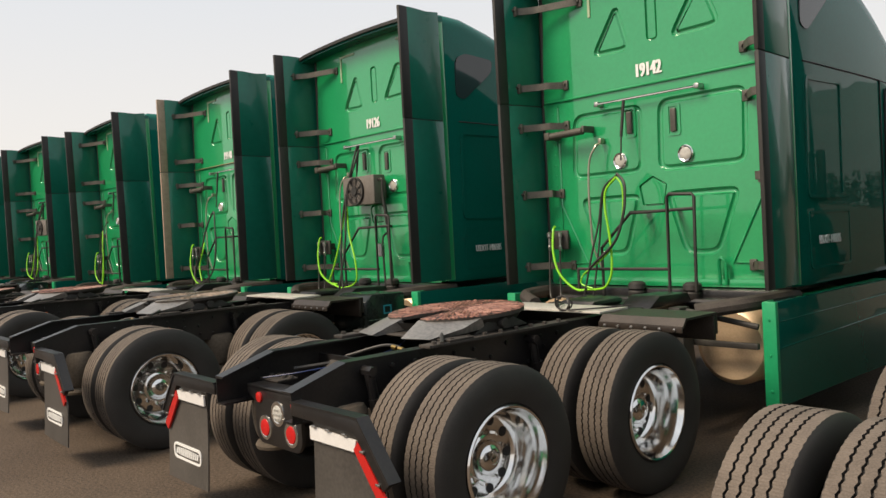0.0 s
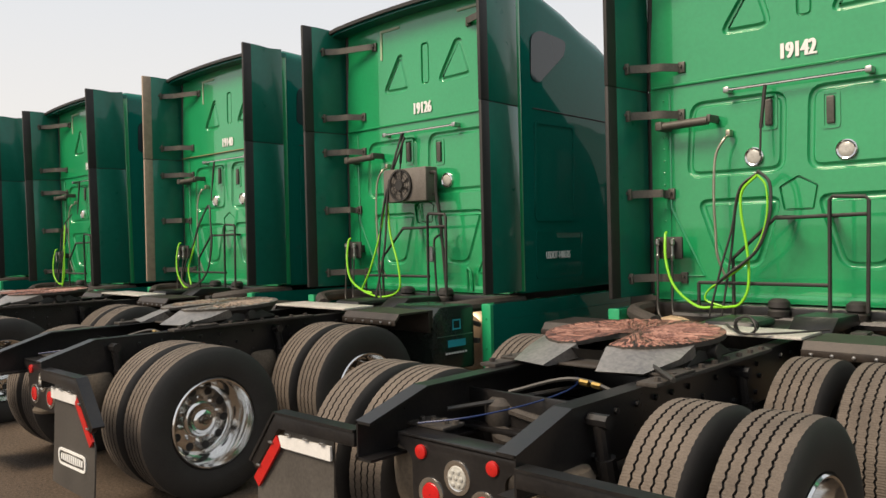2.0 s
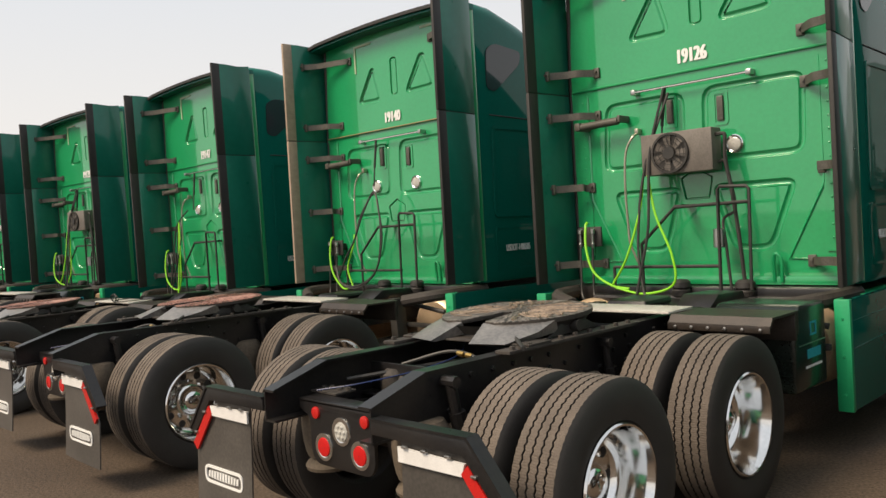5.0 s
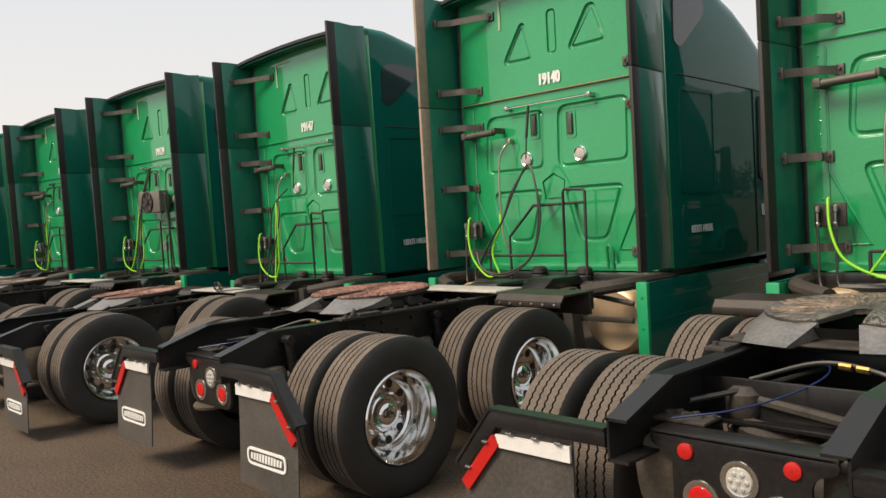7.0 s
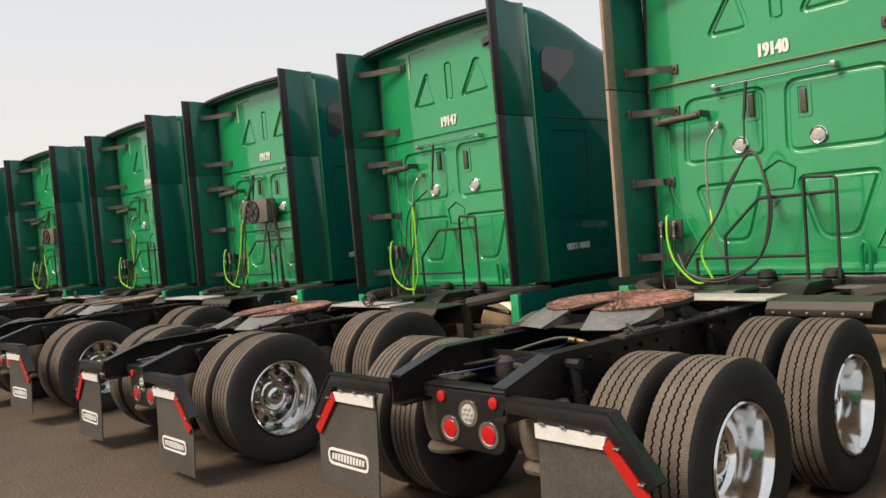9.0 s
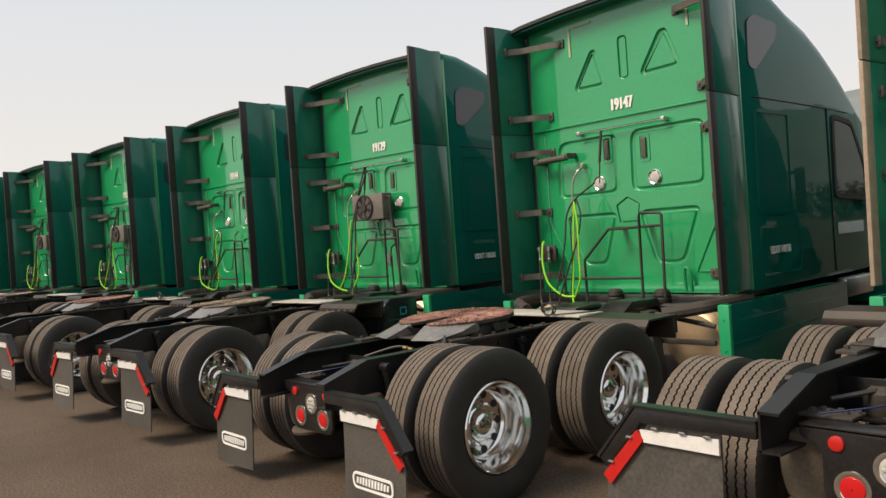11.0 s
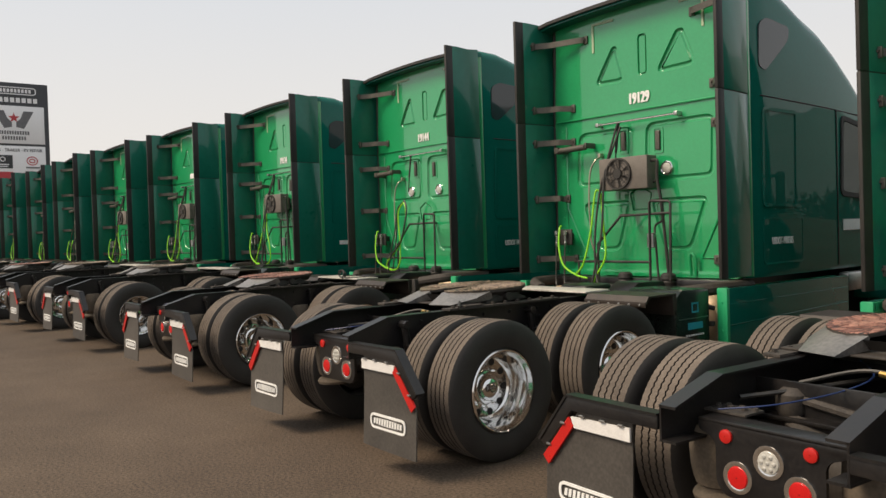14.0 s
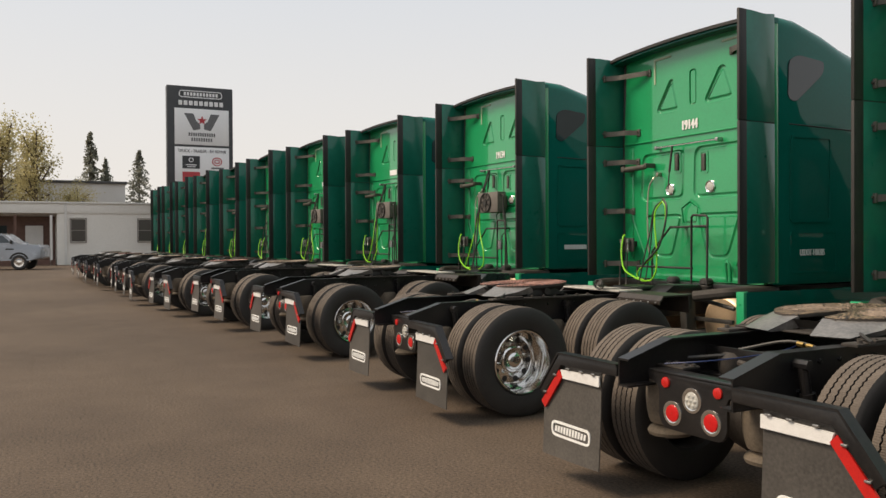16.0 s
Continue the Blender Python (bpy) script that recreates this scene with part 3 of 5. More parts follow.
            for p in (pts[0], pts[-1]):
                box(bm, p.x - 0.03, p.x + 0.03, p.y - 0.012, p.y + 0.012, z - 0.045, z + 0.045, 0.005)
                lathe(bm, [(p.y - 0.03, 0.012), (p.y + 0.01, 0.012)], 8, "y", (p.x, 0, z + 0.01), True)
            part("support_strap", bm, BRACKET, ext, "dark grey curved steel strap")
    # cab side pieces
    for s in (1, -1):
        bm = bm_()
        prism(bm, rounded([(3.40, 3.14), (3.52, 3.10), (3.96, 3.44), (3.99, 3.58), (3.55, 3.62), (3.42, 3.55)], 0.07), "x", s * 1.205, s * 1.2455)
        part("sleeper_window", bm, WINDOW, body, "small dark tinted window")
        bm = bm_()
        frame_ring(bm, rounded([(3.42, 1.78), (4.09, 1.78), (4.11, 2.75), (3.44, 2.75)], 0.07), 0.035, "x", s * 1.230, s * 1.251)
        part("side_hatch_rim", bm, GREEN_SIDE, body)
        bm = bm_()
        frame_ring(bm, rounded([(3.43, 1.22), (4.2, 1.22), (4.2, 1.68), (3.43, 1.68)], 0.05), 0.02, "x", s * 1.230, s * 1.244)
        part("luggage_door_rim", bm, GREEN_SIDE, body)
        bm = bm_()
        pts = [(s * (side_x(y) + 0.001 - (0.012 if y > 5 else 0)), y, 2.86 - 0.02 * max(0, y - 3.3) + 0.0) for y in np.linspace(3.22, 5.6, 12)]
        tube(bm, pts, 0.007, 6, False)
        tube(bm, [(s * 1.226, 3.225, 1.15), (s * 1.226, 3.225, 3.6)], 0.006, 6, False)
        tube(bm, [(s * 1.232, 4.98, 1.15), (s * 1.232, 4.98, 2.83)], 0.008, 6, False)
        part("panel_gap", bm, RUBBER, body, "dark gap between body panels")
        bm = bm_()
        prism(bm, rounded([(5.10, 1.95), (5.86, 1.90), (5.80, 2.25), (5.55, 2.66), (5.14, 2.72)], 0.08), "x", s * 1.18, s * 1.236)
        part("door_window", bm, WINDOW, body, "dark tinted door window")
        bm = bm_()
        frame_ring(bm, rounded([(5.05, 1.90), (5.92, 1.85), (5.86, 2.27), (5.58, 2.72), (5.09, 2.78)], 0.09), 0.05, "x", s * 1.185, s * 1.242)
        part("door_window_seal", bm, RUBBER, body)
        bm = bm_()
        box(bm, s * 1.234 - 0.006, s * 1.234 + 0.006, 5.10, 5.72, 1.52, 1.64)
        part("door_decal", bm, WHITE, body, "white lettering bars on door")
        bm = bm_()
        box(bm, min(s * 1.20, s * 1.315), max(s * 1.20, s * 1.315), 5.02, 5.70, 0.86, 1.06, 0.02)
        part("step", bm, STEEL, t, "bright metal step")
        # skirt
        sk = bm_()
        prism(sk, rounded([(2.68, 0.29), (5.0, 0.29), (5.0, 1.035), (2.68, 1.045)], 0.03), "x", s * 1.285, s * 1.318, 0.004)
        skirt = part("side_skirt", sk, GREEN_SIDE, t, "dark green side skirt, shade put into its colour")
        bm = bm_()
        box(bm, min(s * 1.222, s * 1.326), max(s * 1.222, s * 1.326), 2.635, 2.68, 0.285, 1.048, 0.008)
        box(bm, min(s * 1.222, s * 1.234), max(s * 1.222, s * 1.234), 2.675, 2.80, 0.285, 1.048, 0.004)
        box(bm, min(s * 1.15, s * 1.30), max(s * 1.15, s * 1.30), 3.2, 4.9, 0.96, 1.03, 0.004)
        for z in (0.40, 0.66, 0.92):
            lathe(bm, [(2.636, 0.012), (2.628, 0.010), (2.627, 0.002)], 8, "y", (s * 1.274, 0, z))
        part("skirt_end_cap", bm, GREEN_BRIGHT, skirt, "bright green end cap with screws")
        bm = bm_()
        tube(bm, [(s * 1.3165, 2.70, 0.71), (s * 1.3165, 4.98, 0.75)], 0.006, 6, False)
        tube(bm, [(s * 1.3165, 2.70, 0.90), (s * 1.3165, 4.98, 0.91)], 0.004, 6, False)
        part("skirt_crease", bm, GREEN_SIDE, skirt)
        bm = bm_()
        lathe(bm, [(2.82, 0.10), (2.80, 0.26), (2.83, 0.30), (2.86, 0.31), (4.6, 0.31), (4.63, 0.29), (4.63, 0.05)], 32, "y", (s * 0.88, 0, 0.68), True)
        for y in (3.1, 3.9):
            lathe(bm, [(y, 0.313), (y, 0.318), (y + 0.07, 0.318), (y + 0.07, 0.313)], 32, "y", (s * 0.88, 0, 0.68))
        part("fuel_tank", bm, TANK, t, "brushed aluminium fuel tank tinted with reflected ground")
        bm = bm_()
        box(bm, s * 0.60, s * 1.20, 2.60, 2.64, 0.70, 0.745, 0.006)
        prism(bm, [(s * 0.56, 1.0), (s * 0.66, 1.0), (s * 0.72, 0.30), (s * 0.62, 0.30)], "y", 2.46, 2.60, 0.006)
        tube(bm, [(s * 0.60, 2.55, 0.98), (s * 1.18, 2.66, 0.86)], 0.022, 8, False)
        part("tank_bracket", bm, BLACK_METAL, t)
    # hood and bumper
    hood = part("hood", loft([(6.95, 0.98, 1.80, 0.2), (7.4, 0.95, 1.70, 0.25), (7.9, 0.88, 1.50, 0.3), (8.15, 0.8, 1.30, 0.3)], 0.75, 0.03), GREEN_SIDE, t)
    bm = bm_()
    prism(bm, rounded([(-1.2, 7.7), (-1.0, 8.25), (1.0, 8.25), (1.2, 7.7), (1.1, 7.6), (-1.1, 7.6)], 0.1), "z", 0.35, 0.75, 0.03)
    part("bumper", bm, BLACK_METAL, t)
    for s in (-1, 1):
        bm = bm_()
        box(bm, s * 1.28, s * 1.42, 6.3, 6.42, 1.75, 2.35, 0.04)
        tube(bm, [(s * 1.1, 6.5, 2.3), (s * 1.3, 6.4, 2.3)], 0.02, 6, False)
        tube(bm, [(s * 1.1, 6.5, 1.8), (s * 1.3, 6.4, 1.8)], 0.02, 6, False)
        part("door_mirror", bm, BLACK_METAL, t, "black door mirror")
        bm = bm_()
        lathe(bm, [(s * 0.80, 0.60), (s * 1.20, 0.60), (s * 1.22, 0.58), (s * 1.22, 0.54), (s * 0.82, 0.54)], 28, "x", (0, 6.85, 0.55))
        bmesh.ops.delete(bm, geom=[v for v in bm.verts if v.co.z < 0.62], context="VERTS")
        part("front_fender", bm, GREEN_SIDE, t)
    # frame rails: channels with a sloping tail
    for s in (-1, 1):
        bm = bm_()
        poly = rail_poly(-0.44, -0.79, 0.74)
        prism(bm, poly, "x", s * 0.425, s * 0.435)
        def rail_top(y):
            return 1.01 if y >= -0.44 else 1.01 - (-0.44 - y) / 0.35 * 0.105
        for y0, y1 in ((-0.79, -0.44), (-0.44, 7.9)):
            vs = [bm.verts.new((s * x, y, rail_top(y) - dz)) for x in (0.345, 0.437) for y in (y0, y1) for dz in (-0.002, 0.010)]
            for q in ((0, 1, 3, 2), (4, 6, 7, 5), (0, 4, 5, 1), (2, 3, 7, 6), (0, 2, 6, 4), (1, 5, 7, 3)):
                bm.faces.new([vs[i] for i in q])
        box(bm, min(s * 0.345, s * 0.437), max(s * 0.345, s * 0.437), -0.79, 7.9, 0.738, 0.750)
        rail = part("frame_rail", bm, FRAME_BLACK, t, "glossy black steel frame rail")
        bm = bm_()
        for y in np.arange(-0.3, 2.9, 0.16):
            for z in (0.80, 0.88, 0.95):
                if random.random() < 0.62:
                    lathe(bm, [(s * 0.434, 0.015), (s * 0.450, 0.014), (s * 0.452, 0.002)], 6, "x", (0, y + random.uniform(-0.03, 0.03), z))
        tagged(part("frame_bolts", bm, FRAME_BLACK, rail), kind="stuff")
        bm = bm_()
        box(bm, min(s * 0.40, s * 0.50), max(s * 0.40, s * 0.50), 0.10, 1.35, 1.012, 1.030, 0.002)
        for k in range(9):
            lathe(bm, [(1.03, 0.017), (1.048, 0.016), (1.05, 0.002)], 6, "z", (s * 0.47, 0.16 + k * 0.14, 0))
        part("mounting_angle", bm, DUST, rail, "dusty steel slider rail with bolts")
    # end plate with lamps
    bm = bm_()
    prism(bm, rounded([(-0.345, 0.835), (-0.345, 0.79), (-0.255, 0.76), (-0.255, 0.57), (-0.215, 0.515), (0.215, 0.515), (0.255, 0.57), (0.255, 0.76), (0.345, 0.79), (0.345, 0.835)], 0.03), "y", -0.635, -0.615, 0.003)
    box(bm, -0.345, 0.345, -0.635, -0.52, 0.825, 0.845, 0.004)
    plate = part("rear_crossmember", bm, FRAME_BLACK, t, "black rear crossmember with lamp plate")
    for x, z, r in ((-0.144, 0.61, 0.053), (0.146, 0.61, 0.053), (0.006, 0.708, 0.053)):
        bm = bm_()
        lathe(bm, [(-0.635, r + 0.019), (-0.640, r + 0.018), (-0.642, r + 0.002), (-0.639, r - 0.004)], 28, "y", (x, 0, z))
        bez = part("lamp_bezel", bm, CHROME, plate, "chrome lamp ring")
        bm = bm_()
        lathe(bm, [(-0.637, r - 0.003), (-0.643, r - 0.006), (-0.6455, r * 0.6), (-0.646, 0.003)], 28, "y", (x, 0, z))
        if z > 0.65:
            for k in range(7):
                a = k * math.pi / 3
                rr = 0.0 if k == 6 else 0.030
                lathe(bm, [(-0.644, 0.011), (-0.650, 0.008), (-0.652, 0.002)], 10, "y", (x + rr * math.cos(a), 0, z + rr * math.sin(a)))
        part("lamp_lens", bm, LENS_CLEAR if z > 0.65 else LENS_RED, bez, "clear reversing lamp lens" if z > 0.65 else "red tail lamp lens")
    for x in (-0.197, 0.197):
        bm = bm_()
        lathe(bm, [(-0.634, 0.031), (-0.645, 0.030), (-0.648, 0.022), (-0.648, 0.002)], 20, "y", (x, 0, 0.781))
        part("round_reflector", bm, REFLEX_RED, plate, "small round red reflector")
    # mud flaps
    for s in (-1, 1):
        bm = bm_()
        top = [(0.44, 0.865), (1.03, 0.865), (1.25, 0.60), (1.198, 0.558), (1.000, 0.792), (0.44, 0.792)]
        prism(bm, [(s * x, z) for x, z in top], "y", -0.800, -0.768, 0.004)
        prism(bm, [(s * x, z) for x, z in ((0.44, 0.867), (1.032, 0.867), (1.252, 0.602), (1.242, 0.590), (1.026, 0.855), (0.44, 0.855))], "y", -0.806, -0.735)
        hang = part("flap_hanger", bm, FRAME_BLACK, t, "black angled mud flap hanger")
        bm = bm_()
        outline = [(0.61, 0.18), (1.215, 0.16), (1.215, 0.50), (1.0, 0.745), (0.61, 0.765)]
        grid = []
        for k in range(9):
            z = 0.16 + 0.64 * k / 8
            xr = 1.215 if z < 0.50 else 1.215 - (z - 0.50) / 0.25 * 0.215
            grid.append([(s * (0.61 + (max(xr, 0.96) - 0.61) * j / 6), -0.775 - 0.012 * math.sin(2.4 * j / 6 + 0.7) * (1 - k / 8) - 0.02 * (1 - k / 8) ** 2, z + 0.015 * (1 - k / 8) * (1 - j / 6)) for j in range(7)])
        front = [[bm.verts.new(p) for p in row] for row in grid]
        rear = [[bm.verts.new((p[0], p[1] + 0.009, p[2])) for p in row] for row in grid]
        for A in (front, rear):
            for k in range(8):
                for j in range(6):
                    bm.faces.new((A[k][j], A[k][j + 1], A[k + 1][j + 1], A[k + 1][j]))
        rim = [(k, 0) for k in range(8)] + [(8, j) for j in range(6)] + [(k, 6) for k in range(8, 0, -1)] + [(0, j) for j in range(6, 0, -1)]
        for i in range(len(rim)):
            a, b = rim[i - 1], rim[i]
            bm.faces.new((front[a[0]][a[1]], front[b[0]][b[1]], rear[b[0]][b[1]], rear[a[0]][a[1]]))
        flap = part("mud_flap", bm, FLAP, t, "black rubber mud flap hanging behind tyre")
        bm = bm_()
        prism(bm, [(s * x, z) for x, z in ((0.61, 0.700), (0.985, 0.700), (1.005, 0.755), (0.61, 0.766))], "y", -0.797, -0.785)
        part("white_strip", bm, REFLEX_WHITE, flap, "white reflective strip")
        bm = bm_()
        prism(bm, [(s * x, z) for x, z in ((0.985, 0.712), (1.022, 0.752), (1.222, 0.515), (1.182, 0.475))], "y", -0.799, -0.785)
        part("red_strip", bm, REFLEX_RED, flap, "red reflective strip")
        for x, z in ((0.66, 0.772), (0.78, 0.772), (0.92, 0.772), (1.06, 0.715), (1.17, 0.585)):
            bm = bm_()
            box(bm, s * x - 0.016, s * x + 0.016, -0.810, -0.797, z - 0.006, z + 0.006, 0.003)
            part("spring_clip", bm, STEEL, flap)
        # oval badge with a bar for its lettering
        bm = bm_()
        cx, cz = s * 0.905, 0.355
        oval = rounded([(cx - 0.205, cz - 0.052), (cx + 0.205, cz - 0.052), (cx + 0.205, cz + 0.052), (cx - 0.205, cz + 0.052)], 0.05, 6)
        off = -0.7945
        frame_ring(bm, oval, 0.016, "y", off - 0.003, off + 0.004)
        part("badge_ring", bm, WHITE, flap, "white oval badge outline")
        bm = bm_()
        for k in range(11):
            x = cx - 0.166 + k * 0.0305
            hh = 0.018 + 0.006 * math.sin(math.pi * k / 10)
            prism(bm, [(x, cz - hh), (x + 0.019, cz - hh), (x + 0.026, cz + hh), (x + 0.007, cz + hh)], "y", off - 0.003, off + 0.004)
        tagged(part("badge_lettering", bm, WHITE, flap, "white bars of badge"), kind="stuff")
    # axles, suspension, lines between the rails
    for y in (0.0, 1.32):
        bm = bm_()
        tube(bm, [(-1.0, y, 0.5), (1.0, y, 0.5)], 0.075, 12, False)
        lathe(bm, [(-0.25, 0.08), (-0.18, 0.19), (0.0, 0.235), (0.18, 0.19), (0.25, 0.08)], 20, "x", (0, y, 0.53))
        tube(bm, [(0, y, 0.58), (0, y + 0.55, 0.60)], 0.085, 10, False)
        part("drive_axle", bm, DUST, t, "dusty cast drive axle")
        for s in (-1, 1):
            bm = bm_()
            tube(bm, [(s * 0.50, y - 0.26, 0.60), (s * 0.49, y - 0.30, 0.80)], 0.042, 10, False)
            tube(bm, [(s * 0.49, y - 0.30, 0.76), (s * 0.485, y - 0.33, 0.95)], 0.028, 10, False)
            tube(bm, [(s * 0.44, y - 0.33, 0.95), (s * 0.53, y - 0.33, 0.95)], 0.03, 8, False)
            part("shock_absorber", bm, FRAME_BLACK, t)
            bm = bm_()
            lathe(bm, [(0.485, 0.095), (0.50, 0.118), (0.53, 0.128), (0.58, 0.138), (0.66, 0.144), (0.74, 0.140), (0.775, 0.120), (0.785, 0.09)], 28, "z", (s * 0.37, y - 0.44, 0), True)
            bag = part("air_spring", bm, AIRBAG, t, "dusty rubber air spring")
            bm = bm_()
            lathe(bm, [(0.42, 0.09), (0.425, 0.128), (0.445, 0.135), (0.465, 0.122), (0.475, 0.098), (0.50, 0.09)], 24, "z", (s * 0.37, y - 0.44, 0), True)
            part("piston", bm, AIRBAG, bag)
            bm = bm_()
            lathe(bm, [(y + 0.12, 0.03), (y + 0.14, 0.08), (y + 0.28, 0.085), (y + 0.30, 0.04)], 16, "y", (s * 0.34, 0, 0.62), True)
            part("brake_chamber", bm, BLACK_METAL, t)
    bm = bm_()
    tube(bm, [(-0.40, 0.16, 0.80), (-0.22, -0.06, 0.86), (0.30, -0.10, 0.80)], 0.024, 8, False)
    tube(bm, [(-0.34, 0.16, 0.80), (-0.20, -0.10, 0.74), (0.0, -0.05, 0.72)], 0.05, 8)
    lathe(bm, [(0.76, 0.05), (0.80, 0.075), (0.88, 0.075), (0.91, 0.04)], 14, "z", (-0.24, -0.06, 0), True)
    part("torque_rod", bm, DUST, t)
    for y in (-0.10, 0.62, 1.75, 2.7):
        bm = bm_()
        box(bm, -0.43, 0.43, y - 0.05, y + 0.05, 0.76, 0.78, 0.004)
        box(bm, -0.43, 0.43, y + 0.03, y + 0.05, 0.76, 0.94, 0.004)
        part("crossmember", bm, FRAME_BLACK, t)
    bm = bm_()
    tube(bm, [(-0.30, -0.55, 0.87), (-0.10, -0.40, 0.90), (0.02, -0.1, 0.93), (0.02, 0.2, 0.96), (-0.2, 0.5, 0.98)], 0.0042, 6)
    part("air_line", bm, HOSE_BLUE, t, "blue air line")
    bm = bm_()
    tube(bm, [(-0.25, 0.02, 0.92), (0.0, 0.16, 0.99), (0.25, 0.13, 0.97), (0.38, 0.1, 0.90)], 0.010, 6)
    tube(bm, [(-0.36, -0.30, 0.88), (-0.2, 0.0, 0.90), (-0.1, 0.5, 0.90)], 0.012, 6)
    tube(bm, [(0.2, -0.5, 0.80), (0.28, -0.1, 0.84), (0.3, 0.5, 0.88), (0.25, 1.6, 0.9)], 0.014, 6)
    part("air_hose", bm, HOSE_BLACK, t)
    for x, y, z in ((0.10, 0.155, 0.985), (0.17, 0.15, 0.98), (0.30, 0.12, 0.95)):
        bm = bm_()
        tube(bm, [(x - 0.025, y, z), (x + 0.025, y - 0.006, z - 0.003)], 0.016, 8, False)
        part("hose_fitting", bm, BRASS, t, "brass hose fitting")
    bm = bm_()
    box(bm, -0.40, -0.18, -0.52, -0.38, 0.845, 0.858, 0.003)
    for k in range(6):
        lathe(bm, [(0.858, 0.016), (0.872, 0.014), (0.873, 0.002)], 6, "z", (-0.37 + 0.035 * k, -0.45 + 0.03 * (k % 2), 0))
    part("gusset_plate", bm, DUST, t)
    bm = bm_()
    box(bm, 0.4365, 0.4385, 0.29, 0.37, 0.785, 0.90)
    lab = part("warning_sticker", bm, WHITE, t, "white and orange warning sticker")
    bm = bm_()
    box(bm, 0.4375, 0.4395, 0.29, 0.37, 0.865, 0.90)
    part("sticker_band", bm, ORANGE, lab, "orange band")
    # deck behind the cab
    bm = bm_()
    box(bm, -0.46, 0.56, 1.62, 1.95, 1.045, 1.062, 0.003)
    part("deck_plate", bm, PLATE, t, "bright diamond tread deck plate")
    bm = bm_()
    prism(bm, [(1.60, 0.985), (1.60, 0.995), (1.64, 1.045), (2.02, 1.045), (2.02, 0.90), (2.0, 0.90), (2.0, 1.03), (1.65, 1.03), (1.615, 0.985)], "x", 0.565, 1.225)
    prism(bm, [(1.60, 0.985), (1.60, 0.995), (1.64, 1.045), (2.02, 1.045), (2.02, 0.90), (2.0, 0.90), (2.0, 1.03), (1.65, 1.03), (1.615, 0.985)], "x", -1.225, -0.47)
    box(bm, -1.225, 1.225, 1.97, 1.995, 0.86, 1.03, 0.003)
    for g0, g1 in ((0.565, 1.225), (-1.225, -0.47)):
        box(bm, g0, g1, 1.590, 1.598, 0.955, 1.00, 0.002)
    guard = part("step_guard", bm, GUARD, t, "dark folded metal guard above tyre")
    bm = bm_()
    lathe(bm, [(1.592, 0.011), (1.580, 0.010), (1.578, 0.002)], 8, "y", (0.62, 0, 0.975))
    bolt = part("guard_bolt", bm, STEEL, guard)
    for k in range(1, 6):
        again(bolt, guard, Matrix.Translation((k * 0.11, 0, 0)))
    bm = bm_()
    box(bm, -0.42, 0.42, 2.05, 2.95, 0.80, 1.0, 0.02)
    box(bm, -0.30, 0.05, 2.20, 2.60, 1.0, 1.06, 0.03)
    prism(bm, [(2.3, 1.0), (2.9, 1.0), (2.85, 1.08), (2.45, 1.09)], "x", 0.22, 0.50, 0.01)
    tube(bm, [(-0.9, 2.95, 0.98), (0.9, 2.95, 0.98)], 0.045, 10, False)
    box(bm, -1.15, 1.15, 3.0, 3.12, 0.96, 1.09, 0.02)
    part("cab_mount_frame", bm, FRAME_BLACK, t, "black cab mount crossframe")
    for x in (-0.08, 0.46):
        bm = bm_()
        lathe(bm, [(1.0, 0.045), (1.02, 0.075), (1.06, 0.08), (1.075, 0.066), (1.09, 0.08), (1.13, 0.075), (1.15, 0.05)], 18, "z", (x, 2.98, 0), True)
        part("cab_air_spring", bm, RUBBER, t)
    for s in (-1, 1):
        bm = bm_()
        tube(bm, [(s * 0.8, 2.45, 0.98), (s * 1.12, 2.7, 1.03), (s * 1.16, 3.3, 1.03)], 0.06, 10)
        part("exhaust_stub" if s < 0 else "air_duct", bm, DUST, t)
    # fifth wheel: horseshoe plate with throat and sloping ramps
    bm = bm_()
    cx, cy, R, zt = 0.0, 0.77, 0.465, 1.152
    pts = [(R * math.sin(a), R * math.cos(a)) for a in np.linspace(-2.72, 2.72, 44)]
    pts += [(0.095, -0.40), (0.05, -0.15), (0.045, -0.08), (0.0, -0.05), (-0.045, -0.08), (-0.05, -0.15), (-0.095, -0.40)]
    prism(bm, pts, "z", -0.026, 0.0, 0.004)
    for f in bm.faces:
        f.material_index = 0 if all(v.co.z > -0.006 for v in f.verts) else 1
    top = part("fifth_wheel", bm, (GREASE_RED, DUST), t, "fifth wheel coupling plate streaked with dried grease")
    top.location = (cx, cy, zt)
    top.rotation_euler = (radians(1.8), 0, 0)
    bm = bm_()
    gr = random.Random(8)
    for k in range(120):
        a = gr.uniform(-2.55, 2.55)
        r0 = gr.choice((0.10, 0.16, 0.24, 0.31)) + gr.uniform(-0.03, 0.03)
        ln, bend = gr.uniform(0.09, 0.20), gr.uniform(-0.25, 0.25)
        pts = []
        for q in range(5):
            r = r0 + ln * q / 4
            b = a + bend * q / 4 + gr.uniform(-0.03, 0.03)
            if r < 0.440 and not (r * math.cos(b) < 0.0 and abs(r * math.sin(b)) < 0.115):
                pts.append((r * math.sin(b), r * math.cos(b), -0.001 + gr.uniform(0, 0.003)))
        if len(pts) > 2:
            tube(bm, pts, gr.uniform(0.004, 0.0085), 5, False)
    tagged(part("dried_grease", bm, RIDGE_RED, top, "ropes of dried grease"), kind="stuff")
